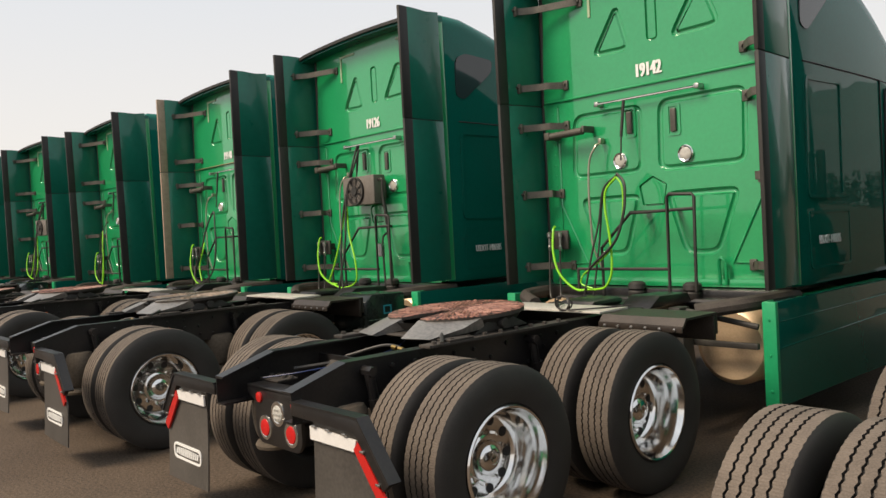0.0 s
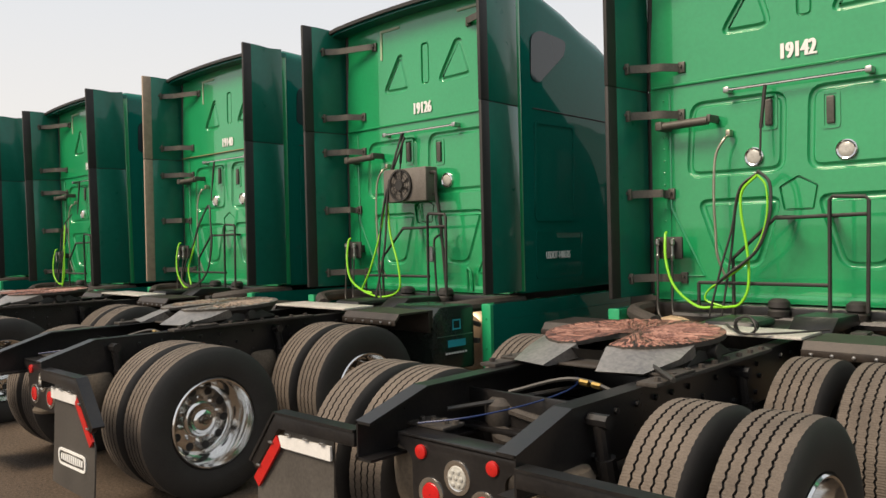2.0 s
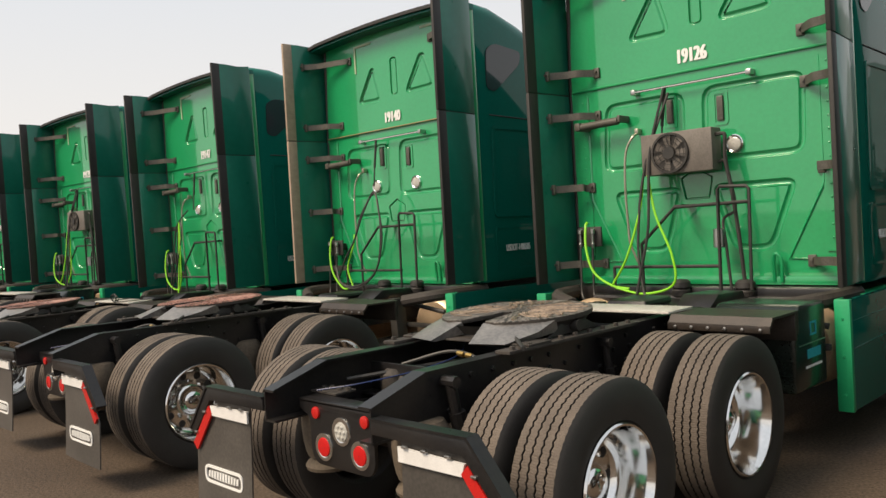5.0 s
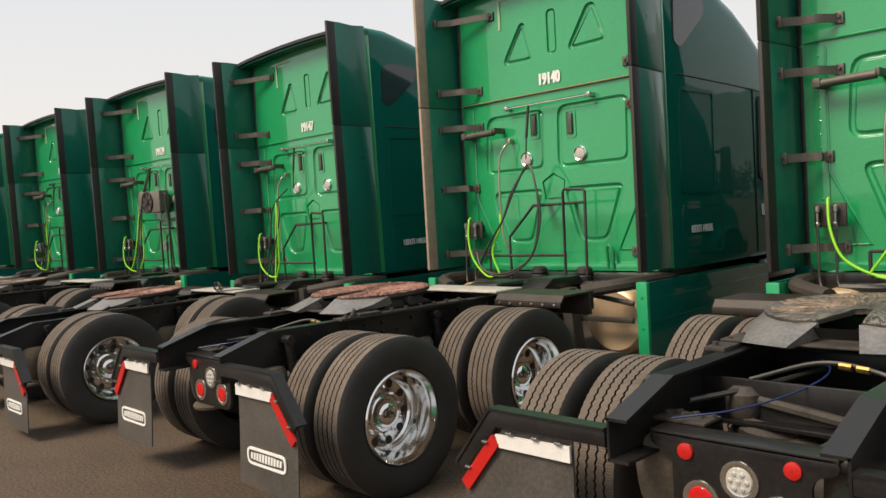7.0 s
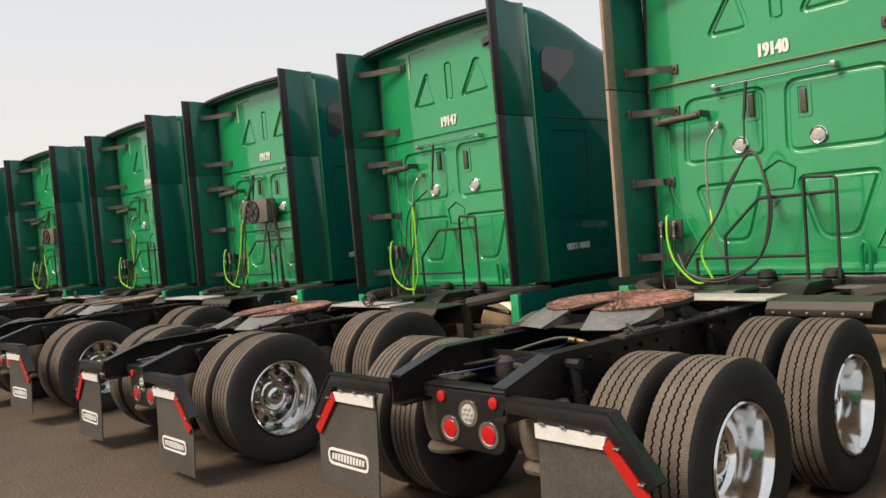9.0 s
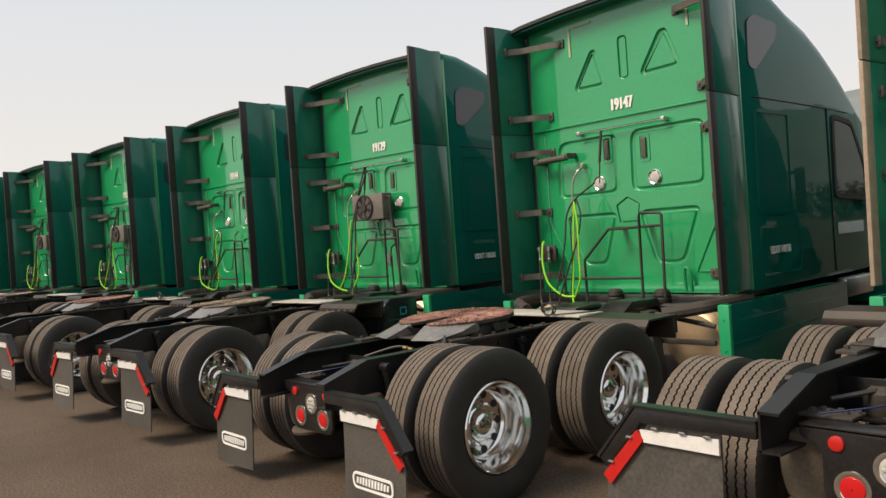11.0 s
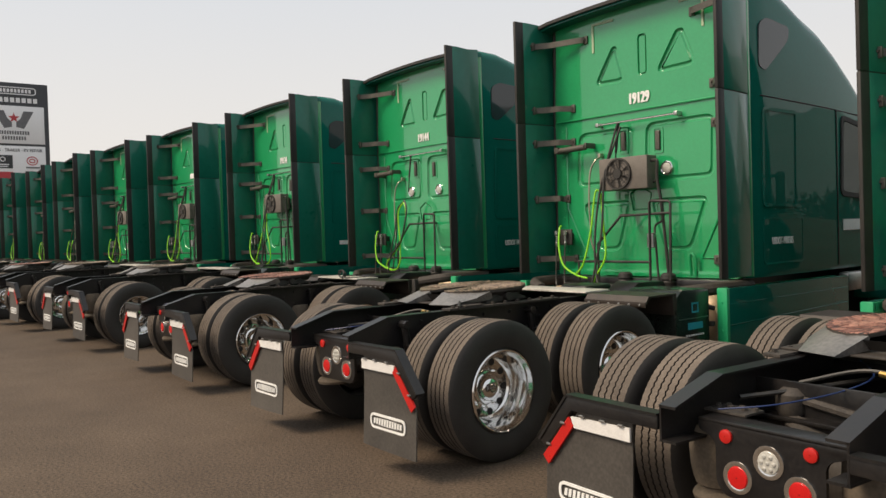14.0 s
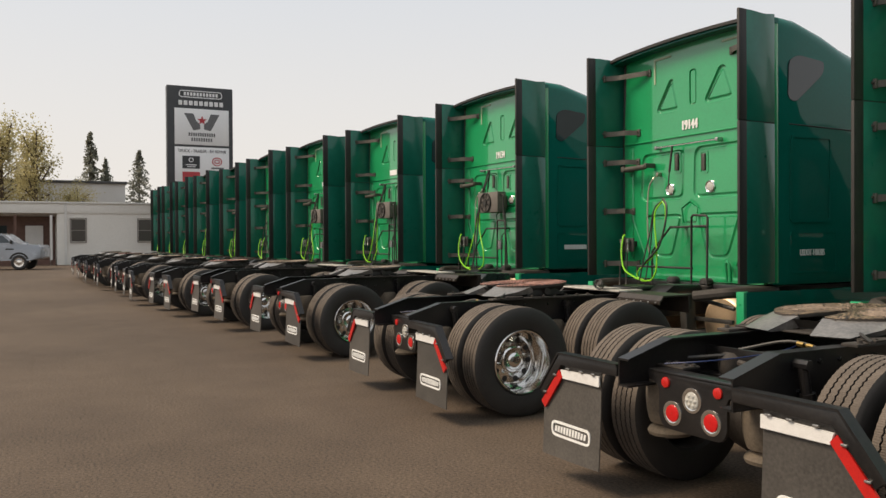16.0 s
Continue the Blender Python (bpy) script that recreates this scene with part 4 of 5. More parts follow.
    for s in (-1, 1):
        bm = bm_()
        a = [(0.085, -0.405), (0.20, -0.415), (0.33, -0.31), (0.43, -0.17), (0.435, -0.34), (0.37, -0.56), (0.15, -0.61)]
        b = (-0.012, -0.012, -0.012, -0.012, -0.055, -0.092, -0.092)
        up = [bm.verts.new((s * x, y, z)) for (x, y), z in zip(a, b)]
        dn = [bm.verts.new((s * x * 0.97, y + 0.03, max(min(z - 0.035, -0.085), -0.104))) for (x, y), z in zip(a, b)]
        bm.faces.new(up), bm.faces.new(dn)
        for i in range(len(a)):
            bm.faces.new((up[i - 1], up[i], dn[i], dn[i - 1]))
        bmesh.ops.triangulate(bm, faces=bm.faces[:])
        part("ramp", bm, RAMP, top, "grey cast ramp", 25)
        bm = bm_()
        prism(bm, [(-0.24, -0.115), (0.26, -0.115), (0.09, -0.03), (-0.09, -0.03)], "x", s * 0.35, s * 0.42, 0.008)
        tube(bm, [(s * 0.28, 0.0, -0.07), (s * 0.47, 0.0, -0.07)], 0.035, 12, False)
        part("pivot_bracket", bm, BLACK_METAL, top)
    bm = bm_()
    lathe(bm, [(-0.085, R - 0.06), (-0.026, R - 0.010)], 40, "z")
    box(bm, -0.36, 0.36, -0.45, 0.28, -0.115, -0.10, 0.004)
    tube(bm, [(0.3, -0.40, -0.07), (0.55, -0.62, -0.09)], 0.012, 6, False)
    part("understructure", bm, BLACK_METAL, top)
    bm = bm_()
    box(bm, -0.50, 0.50, 0.26, 0.46, 1.031, 1.043, 0.004)
    part("slider_plate", bm, DUST, t, "dusty steel slider plate")
    # fittings on the back wall
    bm = bm_()
    tube(bm, [(-0.50, 3.09, 2.757), (0.52, 3.09, 2.757)], 0.011, 8, False)
    rod = part("hose_tracker_bar", bm, CHROME, t, "chrome horizontal tracker bar")
    for x in (-0.50, 0.52):
        bm = bm_()
        box(bm, x - 0.022, x + 0.022, 3.075, 3.162, 2.735, 2.78, 0.006)
        part("bar_bracket", bm, STEEL, rod)
    bm = bm_()
    tube(bm, [(-0.19, 3.07, 2.75), (-0.22, 3.05, 2.43)], 0.014, 8, False)
    tube(bm, [(-0.22, 3.05, 2.43), (-0.22, 3.03, 2.22)], 0.008, 8, False)
    part("hose_spring", bm, BLACK_METAL, t, "black hose support spring")
    for x, z in ((-0.20, 2.555), (0.245, 2.52)):
        bm = bm_()
        frame_ring(bm, rounded([(x - 0.065, z - 0.135), (x + 0.065, z - 0.135), (x + 0.065, z + 0.135), (x - 0.065, z + 0.135)], 0.03), 0.02, "y", 3.158, 3.184)
        vent = part("vent_surround", bm, GREEN, t)
        bm = bm_()
        box(bm, x - 0.028, x + 0.028, 3.145, 3.184, z - 0.10, z + 0.10, 0.008)
        for k in range(9):
            box(bm, x - 0.025, x + 0.025, 3.144, 3.151, z - 0.085 + 0.02 * k, z - 0.075 + 0.02 * k)
        part("vent_grille", bm, BRACKET, vent, "dark vent grille")
    for x, z in ((-0.318, 2.225), (0.349, 2.223)):
        bm = bm_()
        lathe(bm, [(3.168, 0.075), (3.148, 0.074), (3.142, 0.066), (3.147, 0.056)], 28, "y", (x, 0, z))
        bez = part("work_lamp", bm, CHROME, t, "round chrome work lamp")
        bm = bm_()
        lathe(bm, [(3.154, 0.060), (3.147, 0.050), (3.144, 0.02), (3.1435, 0.002)], 24, "y", (x, 0, z))
        part("lens", bm, LENS_CLEAR, bez)
    bm = bm_()
    tube(bm, [(-0.50, 3.10, 2.40), (-0.51, 3.05, 2.37), (-0.57, 3.03, 2.24), (-0.585, 3.02, 1.95), (-0.575, 3.02, 1.62), (-0.56, 3.02, 1.45), (-0.48, 3.05, 1.22)], 0.0105, 8)
    box(bm, -0.518, -0.482, 3.10, 3.162, 2.40, 2.45, 0.006)
    part("hose_pipe_arm", bm, PIPE, t, "bent bright metal pipe")
    bm = bm_()
    tube(bm, [(-1.02, 3.02, 2.52), (-0.62, 3.02, 2.53)], 0.034, 12, False)
    box(bm, -0.625, -0.595, 3.0, 3.162, 2.515, 2.575, 0.006)
    box(bm, -1.06, -1.0, 2.98, 3.162, 2.49, 2.56, 0.008)
    part("cable_holder", bm, BRACKET, t, "dark grey tubular holder")
    bm = bm_()
    tube(bm, [(0.30, 2.90, 1.0), (0.31, 2.90, 1.86), (0.33, 2.90, 1.885), (0.54, 2.90, 1.872), (0.56, 2.90, 1.85), (0.545, 2.90, 1.08)], 0.014, 8, False)
    rack = part("grab_rack", bm, BLACK_METAL, t, "black tubular grab rack")
    bm = bm_()
    tube(bm, [(-0.40, 2.93, 1.02), (-0.40, 2.93, 1.45), (-0.08, 2.93, 1.745), (0.55, 2.91, 1.755)], 0.014, 8, False)
    tube(bm, [(-0.68, 2.93, 1.26), (0.30, 2.92, 1.262)], 0.014, 8, False)
    tube(bm, [(-0.68, 2.93, 1.26), (-0.68, 2.93, 1.05)], 0.014, 8, False)
    for x in (-0.05, 0.25):
        box(bm, x - 0.03, x + 0.03, 2.92, 3.16, 1.74, 1.765, 0.004)
    part("brace_rail", bm, BLACK_METAL, rack)
    bm = bm_()
    tube(bm, [(0.63, 3.13, 1.12), (0.64, 3.10, 1.30), (0.67, 3.09, 1.34), (0.70, 3.10, 1.28), (0.69, 3.12, 1.12)], 0.015, 8)
    part("drain_hose", bm, GREEN, t, "green painted drain hose loop")
    # glad hands
    bm = bm_()
    box(bm, -1.10, -0.86, 3.02, 3.045, 1.44, 1.62, 0.01)
    box(bm, -1.0, -0.95, 3.03, 3.16, 1.50, 1.58, 0.006)
    glad = part("coupling_bracket", bm, BLACK_METAL, t, "black brake line coupling bracket")
    for x in (-1.06, -0.93):
        bm = bm_()
        lathe(bm, [(1.42, 0.008), (1.44, 0.016), (1.47, 0.018), (1.48, 0.011), (1.55, 0.012), (1.56, 0.023), (1.60, 0.024), (1.61, 0.008)], 14, "z", (x, 2.985, 0), True)
        part("glad_hand", bm, STEEL, glad, "metal glad hand coupling")
    return t


def hoses(t, kind):
    """Brake and power lines at the back wall; each truck's hang their own way."""
    j = lambda a: random.uniform(-a, a)
    bm = bm_()
    for x in (-1.06, -0.93):
        tube(bm, [(x, 2.98, 1.43), (x + 0.01, 2.96, 1.25), (x + 0.03, 2.93, 1.0), (x + 0.2, 2.8, 0.95)], 0.010, 6)
    if kind == "twin":
        tube(bm, [(-0.20, 2.93, 2.09), (-0.33, 2.90, 1.97), (-0.385, 2.88, 1.67), (-0.46, 2.86, 1.40), (-0.56, 2.84, 1.0)], 0.009, 7)
        tube(bm, [(-0.20, 2.94, 2.09), (-0.345, 2.92, 1.92), (-0.40, 2.90, 1.50), (-0.47, 2.86, 0.99)], 0.009, 7)
        tube(bm, [(-0.20, 2.93, 2.10), (-0.11, 2.90, 2.02), (-0.088, 2.88, 1.90), (-0.095, 2.85, 1.735), (-0.185, 2.84, 1.51), (-0.40, 2.84, 1.335), (-0.54, 2.86, 1.23)], 0.0125, 7)
    elif kind == "loop":
        a, b = j(0.06), j(0.05)
        for r in (0, 0.022):
            tube(bm, [(-0.85 + r, 2.9, 1.12), (-0.62 + a, 2.86, 1.38), (-0.42 + a, 2.86, 1.62), (-0.30 + r, 2.88, 1.90), (-0.12, 2.93, 2.13 + r), (0.03 + b, 2.88, 1.93), (0.06 + b + r, 2.86, 1.62), (-0.05, 2.85, 1.28), (-0.28, 2.84, 1.10 + r), (-0.52, 2.84, 1.06 + r), (-0.74, 2.86, 1.14), (-0.86, 2.92, 1.30)], 0.0105, 7)
    elif kind == "hang":
        tube(bm, [(-0.22, 2.94, 2.22), (-0.46, 2.92, 2.08), (-0.57, 2.90, 1.92), (-0.61 + j(0.02), 2.88, 1.62), (-0.70, 2.86, 1.26), (-0.76, 2.84, 1.06)], 0.0095, 7)
        tube(bm, [(-0.46, 2.93, 2.09), (-0.39, 2.90, 1.91), (-0.44, 2.88, 1.66), (-0.57 + j(0.02), 2.86, 1.36), (-0.66, 2.85, 1.15), (-0.70, 2.83, 1.0)], 0.0095, 7)
        tube(bm, [(-0.46, 2.93, 2.07), (-0.53, 2.90, 1.80), (-0.52, 2.88, 1.45), (-0.56, 2.86, 1.05)], 0.008, 7)
    else:
        tube(bm, [(-0.19, 3.05, 2.74), (-0.28, 2.93, 2.2), (-0.30, 2.88, 1.6), (-0.38, 2.85, 1.2), (-0.42, 2.82, 0.98)], 0.012, 7)
        tube(bm, [(-0.15, 3.05, 2.70), (-0.33, 2.93, 2.1), (-0.40, 2.88, 1.5), (-0.36, 2.85, 1.1), (-0.30, 2.82, 0.98)], 0.012, 7)
    part("brake_hose", bm, HOSE_BLACK, t, "black rubber hose")
    bm = bm_()
    low = 1.09 + j(0.05)
    tube(bm, [(-0.97, 2.97, 1.66), (-0.96, 2.93, 1.62), (-0.93, 2.88, 1.42), (-0.84, 2.85, 1.22), (-0.66, 2.85, low), (-0.50, 2.86, 1.08)], 0.011, 8)
    if kind == "twin":
        tube(bm, [(-0.50, 2.86, 1.08), (-0.41, 2.86, 1.085), (-0.325, 2.86, 1.11), (-0.266, 2.87, 1.22), (-0.26, 2.88, 1.40), (-0.285, 2.89, 1.60), (-0.32, 2.90, 1.80), (-0.31, 2.91, 1.96), (-0.20, 2.92, 2.07)], 0.0105, 8)
        tube(bm, [(-0.20, 2.92, 2.07), (-0.13, 2.90, 1.98), (-0.118, 2.88, 1.78), (-0.17, 2.87, 1.58), (-0.29, 2.86, 1.40), (-0.485, 2.85, 1.267), (-0.57, 2.85, 1.20), (-0.585, 2.85, 1.13), (-0.46, 2.85, 1.09)], 0.0075, 8)
    elif kind == "loop":
        tube(bm, [(-0.50, 2.86, 1.08), (-0.60, 2.88, 1.3), (-0.50, 2.9, 1.55), (-0.53, 2.95, 1.68)], 0.011, 8)
    elif kind == "pair":
        tube(bm, [(-0.66, 2.85, low), (-0.55, 2.86, 1.25), (-0.47, 2.9, 1.6), (-0.44, 2.95, 2.0), (-0.40, 2.98, 2.03)], 0.011, 8)
        tube(bm, [(-0.36, 2.95, 2.0), (-0.31, 2.92, 1.65), (-0.26, 2.88, 1.32), (-0.38, 2.86, 1.10), (-0.42, 2.85, 0.98)], 0.011, 8)
    elif kind == "hang":
        tube(bm, [(-0.50, 2.86, 1.08), (-0.42, 2.86, 1.26), (-0.42, 2.87, 1.51), (-0.43, 2.89, 1.81), (-0.48, 2.92, 2.06)], 0.0105, 8)
        tube(bm, [(-0.48, 2.92, 2.06), (-0.50, 2.90, 1.70), (-0.52, 2.88, 1.31), (-0.53, 2.86, 1.08), (-0.50, 2.84, 0.98)], 0.0105, 8)
    else:
        tube(bm, [(-0.66, 2.85, low), (-0.50, 2.85, 1.35), (-0.38, 2.9, 1.75), (-0.34, 2.95, 2.1), (-0.24, 2.9, 1.7), (-0.05 + j(0.04), 2.86, 1.36), (-0.08, 2.85, 1.12), (-0.35, 2.85, 1.04), (-0.62, 2.85, low - 0.02)], 0.0105, 8)
    part("power_cable", bm, HOSE_YELLOW, t, "bright yellow-green cable")


def condenser(t):
    """Fan box of the auxiliary unit on the back wall, with its pipes and the unit's black cover."""
    bm = bm_()
    box(bm, -0.36, 0.27, 2.93, 3.10, 2.02, 2.36, 0.012)
    box(bm, -0.30, 0.20, 3.10, 3.162, 2.08, 2.30)
    fan = part("condenser_box", bm, FAN_GREY, t, "grey-brown fan condenser box")
    bm = bm_()
    fx, fz = -0.09, 2.19
    frame_ring(bm, [(fx + 0.165 * math.cos(a), fz + 0.165 * math.sin(a)) for a in np.linspace(0, 2 * math.pi, 33)[:-1]], 0.018, "y", 2.905, 2.935)
    for r in (0.06, 0.095, 0.13):
        pts = [(fx + r * math.cos(a), 2.903, fz + r * math.sin(a)) for a in np.linspace(0, 2 * math.pi, 25)]
        tube(bm, pts, 0.003, 5, False)
    part("fan_guard", bm, BLACK_METAL, fan, "black round fan guard")
    for k in range(10):
        bm = bm_()
        a = k * math.pi / 5
        tube(bm, [(fx + 0.03 * math.cos(a), 2.905, fz + 0.03 * math.sin(a)), (fx + 0.16 * math.cos(a + 0.5), 2.905, fz + 0.16 * math.sin(a + 0.5))], 0.0035, 5, False)
        part("guard_spoke", bm, BLACK_METAL, fan)
    bm = bm_()
    lathe(bm, [(2.895, 0.002), (2.895, 0.05), (2.92, 0.055)], 20, "y", (fx, 0, fz))
    part("fan_hub", bm, BLACK_METAL, fan)
    for k in range(7):
        bm = bm_()
        a = k * 2 * math.pi / 7
        q = [(0.045, -0.02), (0.14, -0.045), (0.145, 0.03), (0.05, 0.02)]
        vs = [bm.verts.new((fx + x * math.cos(a) - y * math.sin(a), 2.918 + 0.1 * y, fz + x * math.sin(a) + y * math.cos(a))) for x, y in q]
        vs2 = [bm.verts.new((v.co.x, v.co.y + 0.004, v.co.z)) for v in vs]
        bm.faces.new(vs), bm.faces.new(vs2)
        for i in range(4):
            bm.faces.new((vs[i - 1], vs[i], vs2[i], vs2[i - 1]))
        part("fan_blade", bm, FAN_GREY, fan)
    bm = bm_()
    lathe(bm, [(2.926, 0.155), (2.928, 0.002)], 24, "y", (fx, 0, fz))
    part("fan_shroud", bm, RUBBER, fan)
    bm = bm_()
    tube(bm, [(0.27, 3.0, 2.30), (0.33, 3.0, 2.30), (0.345, 3.0, 2.27), (0.34, 3.0, 2.1), (0.38, 3.0, 1.85), (0.42, 3.0, 1.5), (0.46, 3.0, 1.0)], 0.016, 7)
    tube(bm, [(0.27, 3.03, 2.08), (0.32, 3.03, 2.08), (0.37, 3.02, 1.9), (0.40, 3.0, 1.7), (0.30, 3.0, 1.62), (0.33, 2.97, 1.4), (0.37, 2.95, 1.0)], 0.012, 7)
    pipe = part("refrigerant_pipe", bm, BLACK_METAL, fan, "black refrigerant pipe")
    bm = bm_()
    lathe(bm, [(1.40, 0.02), (1.41, 0.048), (1.55, 0.048), (1.56, 0.02)], 16, "z", (0.27, 2.98, 0), True)
    part("receiver_drier", bm, STEEL, fan, "small metal receiver canister")
    bm = bm_()
    prism(bm, [(2.04, 0.50), (2.58, 0.50), (2.58, 1.055), (2.16, 1.065), (2.05, 0.98)], "x", 0.62, 1.19, 0.03)
    apu = part("auxiliary_unit", bm, APU_BLACK, t, "glossy black auxiliary power unit cover")
    bm = bm_()
    box(bm, 1.186, 1.1945, 2.10, 2.54, 0.800, 0.806)
    part("cover_line", bm, STEEL, apu)
    bm = bm_()
    box(bm, 1.186, 1.1945, 2.23, 2.45, 0.705, 0.765)
    part("print_bar", bm, TURQUOISE, apu, "turquoise print bar")
    bm = bm_()
    frame_ring(bm, [(2.29, 0.85), (2.39, 0.85), (2.39, 0.94), (2.29, 0.94)], 0.018, "x", 1.186, 1.1945)
    part("print_square", bm, TURQUOISE, apu, "turquoise square outline")
    bm = bm_()
    for k in range(8):
        box(bm, 1.186, 1.1945, 2.20 + k * 0.035, 2.22 + k * 0.035, 0.645, 0.66)
    part("print_dots", bm, WHITE, apu, "row of small white print marks")


# ---- the row of trucks ----
keep = {}
for key, bm_make, mat_ in (("tyre", tyre_mesh, (SIDEWALL, TREAD)), ("wheel", rim_mesh, CHROME), ("hub_cap", hub_mesh, CHROME)):
    keep[key] = part(key, bm_make(), mat_, None, {"tyre": "worn black tyre with dusty brown tread", "wheel": "polished aluminium disc wheel", "hub_cap": "chrome hub cap"}[key])
bm = bm_()
lathe(bm, [(-0.082, 0.027), (-0.0765, 0.027), (-0.0765, 0.002)], 14, "x", (0, 0, 0.188))
keep["hand_hole"] = part("hand_hole", bm, RUBBER)
bm = bm_()
lathe(bm, [(-0.075, 0.014), (-0.052, 0.014), (-0.046, 0.009), (-0.046, 0.002)], 6, "x", (0, 0, 0.142))
keep["lug_nut"] = part("lug_nut", bm, CHROME)
bm = bm_()
lathe(bm, [(0.10, 0.287), (0.09, 0.265), (-0.02, 0.24), (-0.05, 0.10), (-0.03, 0.09), (-0.02, 0.002)], 32)
lathe(bm, [(0.10, 0.287), (-0.10, 0.287)], 32)
keep["wheel_inner"] = part("inner_wheel", bm, DUST)

master = build_truck()
add_wheels(master, keep["tyre"], keep["wheel"], keep["hub_cap"], keep["hand_hole"], keep["lug_nut"], keep["wheel_inner"])
for ob in keep.values():
    bpy.data.objects.remove(ob)

TRUCKS = [  # x, y, z, pitch, lean, yaw, fleet number, line-up of hoses, auxiliary unit, coupling grease
    (0.000, -0.000, -0.000, 0.00, 0.00, -2.36, "19142", "twin", False, GREASE_RED),
    (3.810, -0.240, 0.000, 0.00, 0.00, -2.00, "", "hang", False, GREASE_BROWN),
    (-3.688, -0.126, 0.023, -0.25, -0.10, -2.57, "19126", "fan", True, GREASE_GREY),
    (-7.294, -0.081, 0.026, -0.52, -0.02, -2.48, "19140", "loop", False, GREASE_RED),
    (-10.942, -0.210, -0.074, 0.34, -0.19, -2.30, "19147", "hang", False, GREASE_RED),
    (-14.552, -0.259, -0.003, -0.00, -0.12, 1.72, "19129", "pair", True, GREASE_BROWN),
    (-18.510, -0.281, -0.009, 0.22, 0.02, 0.51, "19144", "twin", False, GREASE_RED),
    (-22.710, -0.420, 0.044, 0.03, 0.16, 2.56, "19134", "fan", True, GREASE_GREY),
    (-26.656, -0.695, 0.051, 0.02, 0.31, 3.97, "", "pair", True, GREASE_BROWN),
    (-29.896, -1.168, 0.011, 0.01, -0.06, 3.87, "", "fan", True, GREASE_RED),
    (-33.395, -1.534, 0.000, 0.00, 0.00, 0.56, "", "loop", False, GREASE_GREY),
    (-37.192, -1.616, 0.000, 0.00, 0.00, -0.04, "", "fan", True, GREASE_BROWN),
    (-40.352, -1.956, 0.000, 0.00, 0.00, 0.36, "", "hang", False, GREASE_GREY),
    (-43.460, -2.185, 0.000, 0.00, 0.00, 0.26, "", "loop", False, GREASE_RED),
    (-46.618, -2.325, 0.000, 0.00, 0.00, 0.06, "", "fan", True, GREASE_BROWN),
    (-49.676, -2.455, 0.000, 0.00, 0.00, 0.26, "", "hang", False, GREASE_GREY),
]
row = [master if i == 0 else copy_thing(master, pose(x, y, z, tip, lean, yaw)) for i, (x, y, z, tip, lean, yaw, *_) in enumerate(TRUCKS)]
master.matrix_basis = pose(*TRUCKS[0][:6])
# the suspension sits higher or lower from truck to truck, the wheels stand on the ground
for truck, (x, y, z, tip, lean, *_) in zip(row, TRUCKS):
    for o in truck.children:
        if o.name.split(".")[0] in ("wheel", "inner_wheel"):
            p = o.matrix_basis.translation
            o.matrix_basis = Matrix.Translation((0, 0, -z - radians(tip) * p.y + radians(lean) * p.x)) @ o.matrix_basis
for truck, (x, y, z, tip, lean, yaw, number, lines, aux, grease) in zip(row, TRUCKS):
    hoses(truck, lines)
    if aux:
        condenser(truck)
    face = Matrix.Translation((0.02, 3.152, 2.99)) @ Matrix.Rotation(math.pi / 2, 4, "X")
    if number:
        writing("fleet_number", number, 0.165, WHITE, truck, face, 0.66, 0.0085, "white fleet number")
    else:
        bm = bm_()
        box(bm, -0.14, 0.18, 3.148, 3.158, 2.935, 3.045)
        part("fleet_number", bm, WHITE, truck, "white fleet number bar")
    for s in (1, -1):
        side = Matrix.Translation((s * 1.247, 3.78, 1.445)) @ Matrix.Rotation(s * math.pi / 2, 4, "Z") @ Matrix.Rotation(math.pi / 2, 4, "X")
        if -20 < x < 1:
            writing("carrier_number", "USDOT-1486505", 0.10, WHITE, truck, side, 0.56, 0.002, "small white carrier number")
        else:
            bm = bm_()
            box(bm, s * 1.245 - 0.004, s * 1.245 + 0.004, 3.56, 4.0, 1.41, 1.48)
            part("carrier_number", bm, WHITE, truck, "small white carrier number bar")
    for o in truck.children:
        if o.name.split(".")[0] == "fifth_wheel" and grease is not GREASE_RED:
            o.data = o.data.copy()
            o.data.materials[0] = grease
            for c in o.children:
                if c.name.startswith("dried_grease"):
                    c.data = c.data.copy()
                    c.data.materials[0] = RIDGE_BROWN
        if number == "19140" and o.name.split(".")[0] == "side_extender":
            for c in o.children:
                if c.name.startswith("rubber_edge") and c.data.vertices[0].co.x < 0:
                    c.data = c.data.copy()
                    c.data.materials[0] = RUBBER_BROWN
    if number in ("19142", "19147", "19144"):
        bm = bm_()
        turns = [(0.26 + (0.060 + 0.006 * math.sin(k * 1.7)) * math.cos(k * 0.5), 1.57 + 0.012 * math.sin(k * 0.9) + 0.0008 * k, 1.115 + 0.052 * math.sin(k * 0.5)) for k in range(44)]
        tube(bm, turns, 0.006, 6, True, 2)
        tube(bm, [(0.0, 1.9, 1.075), (0.12, 1.7, 1.08), (0.26, 1.57, 1.07), (0.45, 1.66, 1.075), (0.62, 1.9, 1.08)], 0.007, 6)
        part("coiled_line", bm, HOSE_BLACK, truck, "black line coiled on the deck")
    if number == "19140":
        bm = bm_()
        tube(bm, [(-1.17, 3.137, 2.868), (1.17, 3.137, 2.868)], 0.006, 6, False)
        part("seam_sealant", bm, TAN, truck, "tan sealant line along the seam")
    extra = " with fan condenser behind cab" if aux else (" with one tan-faded rubber edge" if number == "19140" else "")
    tagged(truck, "green sleeper tractor truck" + extra + ", parked in row", "truck", "row of parked trucks")


